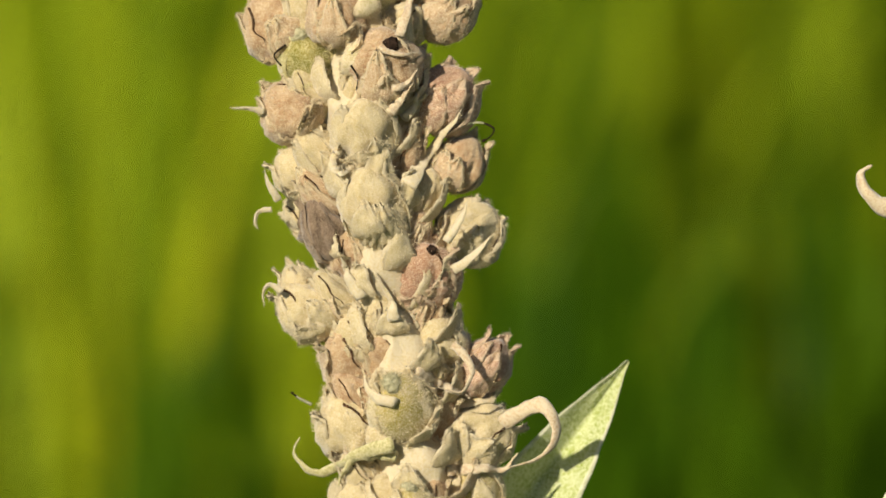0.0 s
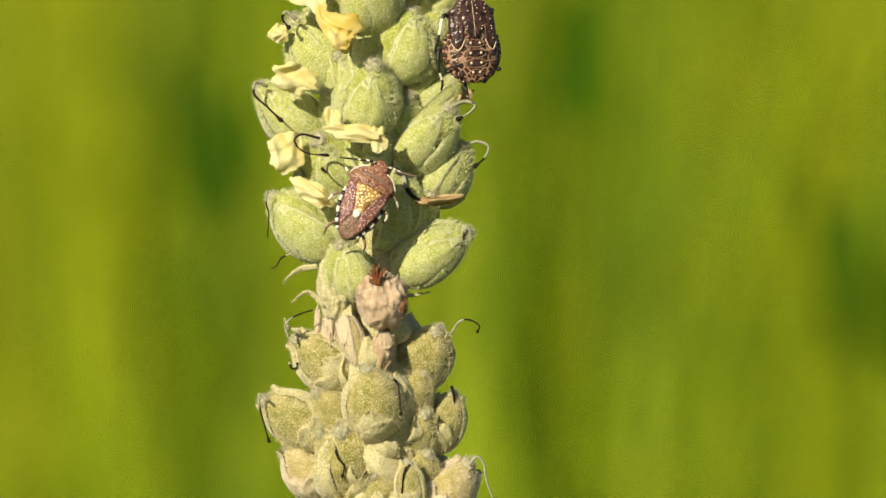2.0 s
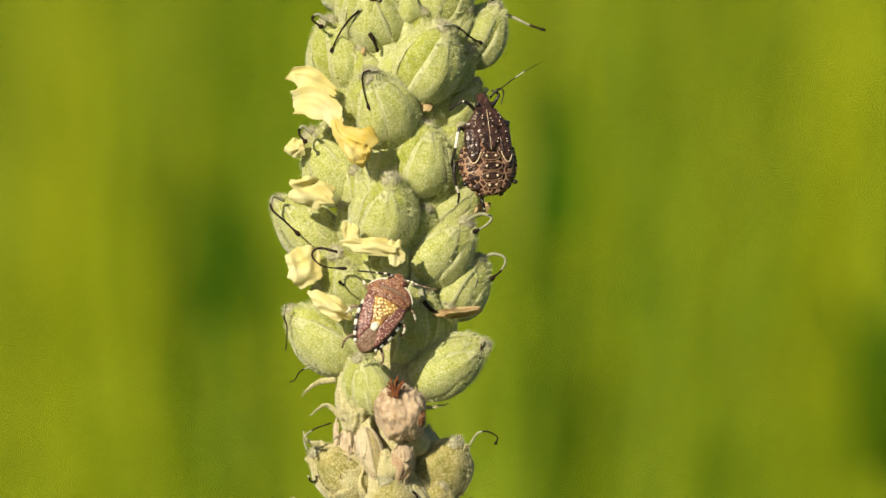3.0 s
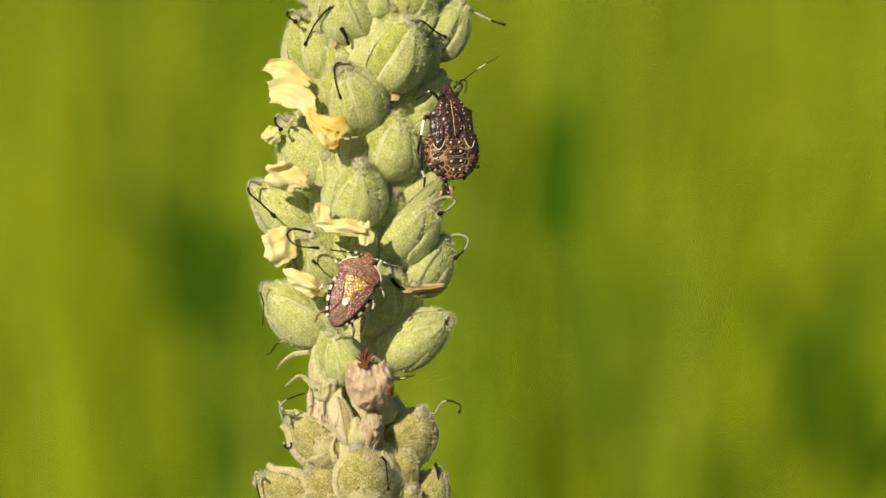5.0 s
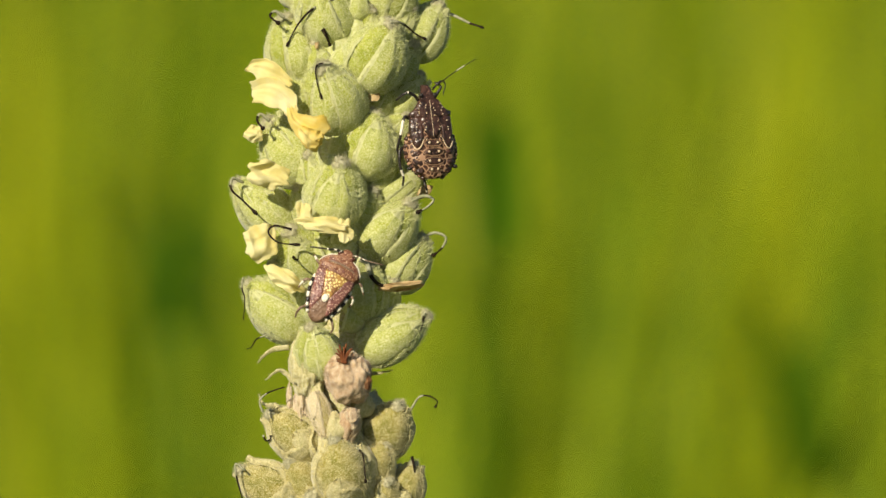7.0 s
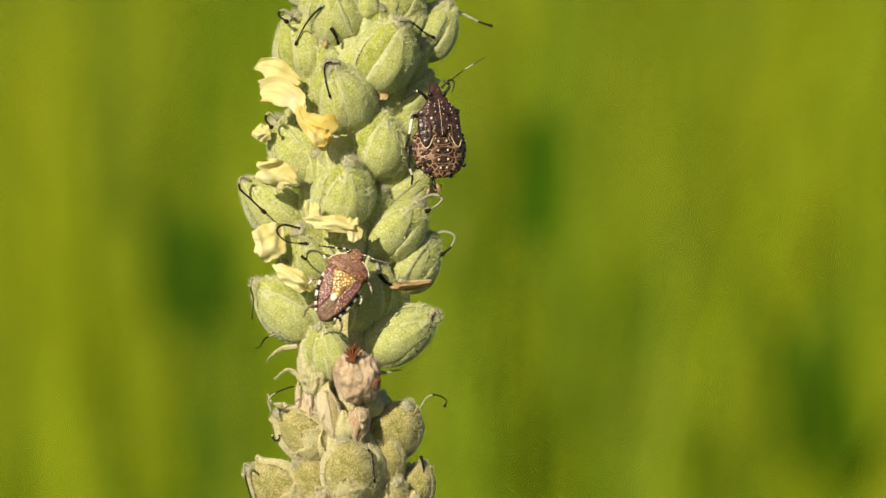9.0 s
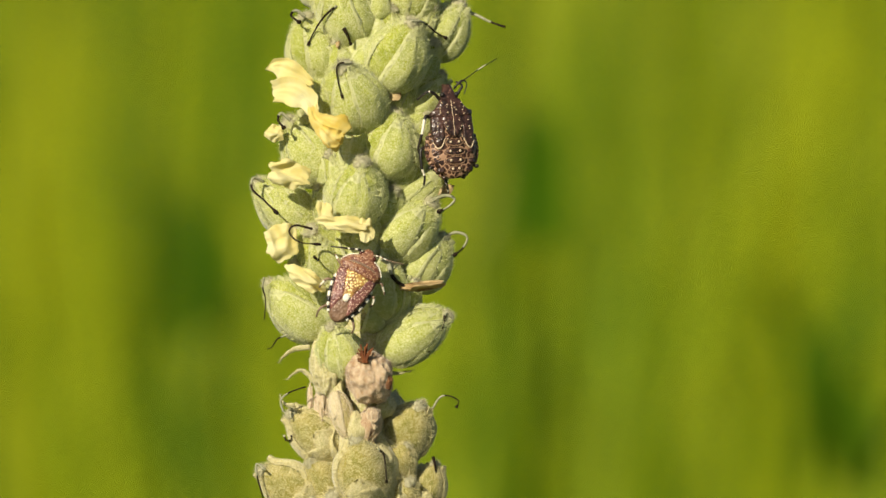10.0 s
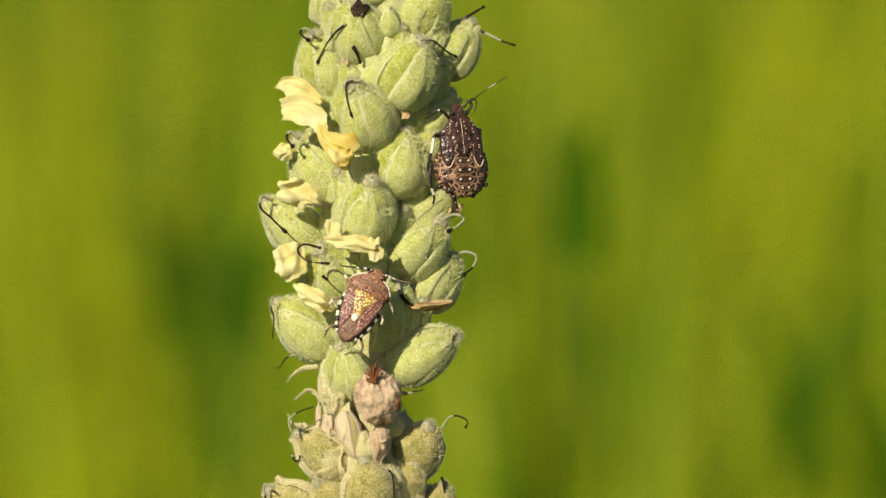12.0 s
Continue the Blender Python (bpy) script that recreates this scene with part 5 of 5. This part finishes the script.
def grass_mesh(seed, tufts_wanted, left, right, deep, low, high, shares=(0.46, 0.32, 0.22), spots=()):
    """Tufts of broad upright blades, each tuft of one shade."""
    rnd = np.random.default_rng(seed)
    verts, faces, shade, n = [], [], [], 6
    places = list(spots) or [(rnd.uniform(left, right), rnd.uniform(low, high), 0.035, 20) for _ in range(tufts_wanted)]
    for tx, tall, spread, many, *start in places:
        foot = start[0] if start else 0.0
        loose = min(1.0, spread / 0.035)
        ty, tone = rnd.uniform(-deep, deep), int(rnd.choice(len(shares), p=shares))
        for _ in range(rnd.integers(many * 7 // 10, many * 13 // 10)):
            x, y = tx + rnd.normal(0, spread), ty + rnd.normal(0, 0.05)
            h, w = foot + (tall - foot) * rnd.uniform(0.6, 1.05), rnd.uniform(0.006, 0.016)
            bare = foot * (1 if rnd.random() < 0.9 else 0)
            a, lean, droop = rnd.normal(0, 0.7), loose * rnd.normal(0, 0.06), loose * abs(rnd.normal(0, 0.12))
            b = rnd.uniform(0, 6.283)
            k = len(verts)
            for i in range(n + 1):
                u = i / n
                off = lean * u * h + droop * u ** 3 * h
                cx, cy, cz = x + math.cos(b) * off, y + math.sin(b) * off, bare + (h - bare) * (u - 0.12 * droop * u ** 3)
                ww = (w if bare or not foot else 0.002) * (1 - u ** 2.6) * 0.5 + 0.0004
                verts += [(cx - math.cos(a) * ww, cy - math.sin(a) * ww, cz), (cx + math.cos(a) * ww, cy + math.sin(a) * ww, cz)]
            for i in range(n):
                q = k + 2 * i
                faces.append((q, q + 1, q + 3, q + 2))
                shade.append(tone)
    me = bpy.data.meshes.new("tall_grass")
    me.from_pydata(verts, [], faces)
    for m in GRASS:
        me.materials.append(m)
    me.polygons.foreach_set("material_index", shade)
    me.polygons.foreach_set("use_smooth", [True] * len(me.polygons))
    return me


ground_mat = plain("meadow_ground", (0.03, 0.06, 0.006), (0.07, 0.09, 0.012), 1.5, 0.9, 0.1, 0, 0.02)
bm = bmesh.new()
bmesh.ops.create_grid(bm, x_segments=40, y_segments=40, size=600)
ground = new("ground", from_bm("ground", bm, ground_mat))
tagged(ground, "green meadow ground under the tall grass", "ground", kind="structure")


def grass_row(me, y):
    g = new("tall_grass", me)
    g.matrix_basis = pose(0, y, 0)
    return tagged(g, "tall sunlit yellow-green meadow grass blowing in the wind", "grass", "meadow grass", "stuff")


tufts = []
for i in range(12):
    me = grass_mesh(200 + i, 60 + 4 * i, -1.3 - 0.12 * i, 1.3 + 0.12 * i, 0.4, 0.8, 1.25)
    tufts.append(grass_row(me, 2.7 + 0.75 * i))
# lower growth in front: yellow on one side, added deep green tufts on the other
tufts.append(grass_row(grass_mesh(301, 40, -0.9, 0.03, 0.25, 0.93, 1.09, (0.15, 0.20, 0.03, 0.62)), 2.0))
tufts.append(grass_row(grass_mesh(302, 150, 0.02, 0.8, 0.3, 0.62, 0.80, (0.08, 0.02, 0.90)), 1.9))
tufts.append(grass_row(grass_mesh(303, 50, -0.02, 1.0, 0.25, 0.92, 1.07, (0.20, 0.20, 0.08, 0.52)), 2.4))
tufts.append(grass_row(grass_mesh(306, 34, -0.9, -0.03, 0.15, 0.85, 1.02, (0.10, 0.35, 0.0, 0.55)), 1.55))
# single tall tufts in deep green, added as dark streaks of the blurred backdrop
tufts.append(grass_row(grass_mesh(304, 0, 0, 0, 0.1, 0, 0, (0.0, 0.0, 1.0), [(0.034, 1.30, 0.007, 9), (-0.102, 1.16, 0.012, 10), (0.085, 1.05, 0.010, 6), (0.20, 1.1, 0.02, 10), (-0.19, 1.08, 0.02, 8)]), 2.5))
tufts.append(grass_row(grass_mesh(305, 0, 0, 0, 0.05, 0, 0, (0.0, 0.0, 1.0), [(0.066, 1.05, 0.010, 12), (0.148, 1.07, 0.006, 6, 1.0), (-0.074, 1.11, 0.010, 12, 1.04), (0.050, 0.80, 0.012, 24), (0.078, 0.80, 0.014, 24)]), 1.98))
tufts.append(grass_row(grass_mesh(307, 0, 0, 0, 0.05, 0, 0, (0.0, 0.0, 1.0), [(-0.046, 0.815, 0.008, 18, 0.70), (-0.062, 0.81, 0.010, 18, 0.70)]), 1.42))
# added dark spots nearer the mullein: low clumps, and dense leaf heads on thin stems
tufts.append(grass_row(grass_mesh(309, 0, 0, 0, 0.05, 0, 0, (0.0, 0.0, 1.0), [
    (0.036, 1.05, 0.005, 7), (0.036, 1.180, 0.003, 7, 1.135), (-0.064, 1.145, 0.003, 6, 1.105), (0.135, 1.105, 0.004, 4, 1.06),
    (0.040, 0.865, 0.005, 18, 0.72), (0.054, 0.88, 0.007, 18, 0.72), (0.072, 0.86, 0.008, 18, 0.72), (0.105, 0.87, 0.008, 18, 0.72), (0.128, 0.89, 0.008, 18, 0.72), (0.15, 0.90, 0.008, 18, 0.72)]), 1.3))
# the open meadow all round, lower, with a trodden gap before the mullein
wide = random.Random(11)
for k in range(3):
    spots = [(wide.uniform(-5, 5), wide.uniform(0.3, 0.6), 0.06, 16) for _ in range(260)]
    grass_row(grass_mesh(400 + k, 0, 0, 0, 2.2, 0, 0, (0.5, 0.3, 0.2), [q for q in spots if k > 0 or abs(q[0]) > 0.5]), (-0.6, 5.0, 9.0)[k])

# a dry, blurred stalk between the mullein and the meadow
dry = thing("dry_stalk", pose(0.10, 0.82, 0), "dry grey-brown flower stalk standing in the meadow", "plant")
DRY_MAT = plain("dry_stalk_bark", (0.22, 0.18, 0.085), (0.31, 0.25, 0.13), 90, 0.8, 0.1)
part("stem", tube(bmesh.new(), [Vector(p) for p in spline([(0.05, 0, -0.01), (0.0, 0, 0.4), (-0.04, 0, 0.8), (-0.062, 0, 1.04)], 8)], lambda t: 0.0036 - 0.0010 * t, 12), DRY_MAT, dry)
bm = bmesh.new()
bmesh.ops.create_icosphere(bm, subdivisions=3, radius=1)
for v in bm.verts:
    k = 1 + 0.3 * noise.noise(v.co * 2.5)
    v.co = Vector((v.co.x * 0.0042 * k - 0.064, v.co.y * 0.0042 * k, v.co.z * 0.008 * k + 1.045))
part("seed_head", bm, DRY_MAT, dry, "withered seed head")


def motions():
    home = dry.matrix_basis.copy()
    walk(dry, [(t, home @ pose(0, 0, 0, 0, a, 0)) for t, a in ((0, -2.2), (0.4, -2.1), (0.6, -1.5), (0.7, -0.8), (0.8, -0.38), (0.9, 0), (1.0, 0.2), (1.1, 0.16), (1.2, -0.08), (1.3, -0.13), (1.4, 0.3), (1.5, 1.0), (1.6, 1.0), (2.5, 0.4), (5, 0.1), (12, 0))])
    for i, g in enumerate(tufts):
        home = g.matrix_basis.copy()
        rows = []
        for k in range(25):
            t = 0.5 * k
            s = math.sin(1.7 * t + i * 1.3) + 0.5 * math.sin(3.1 * t + i * 2.1)
            rows.append((t, home @ pose(0, 0, 0, 0.25 * math.sin(1.3 * t + i), (0.7 if i < 16 else 0.25) * s, 0)))
        walk(g, rows)


motions()
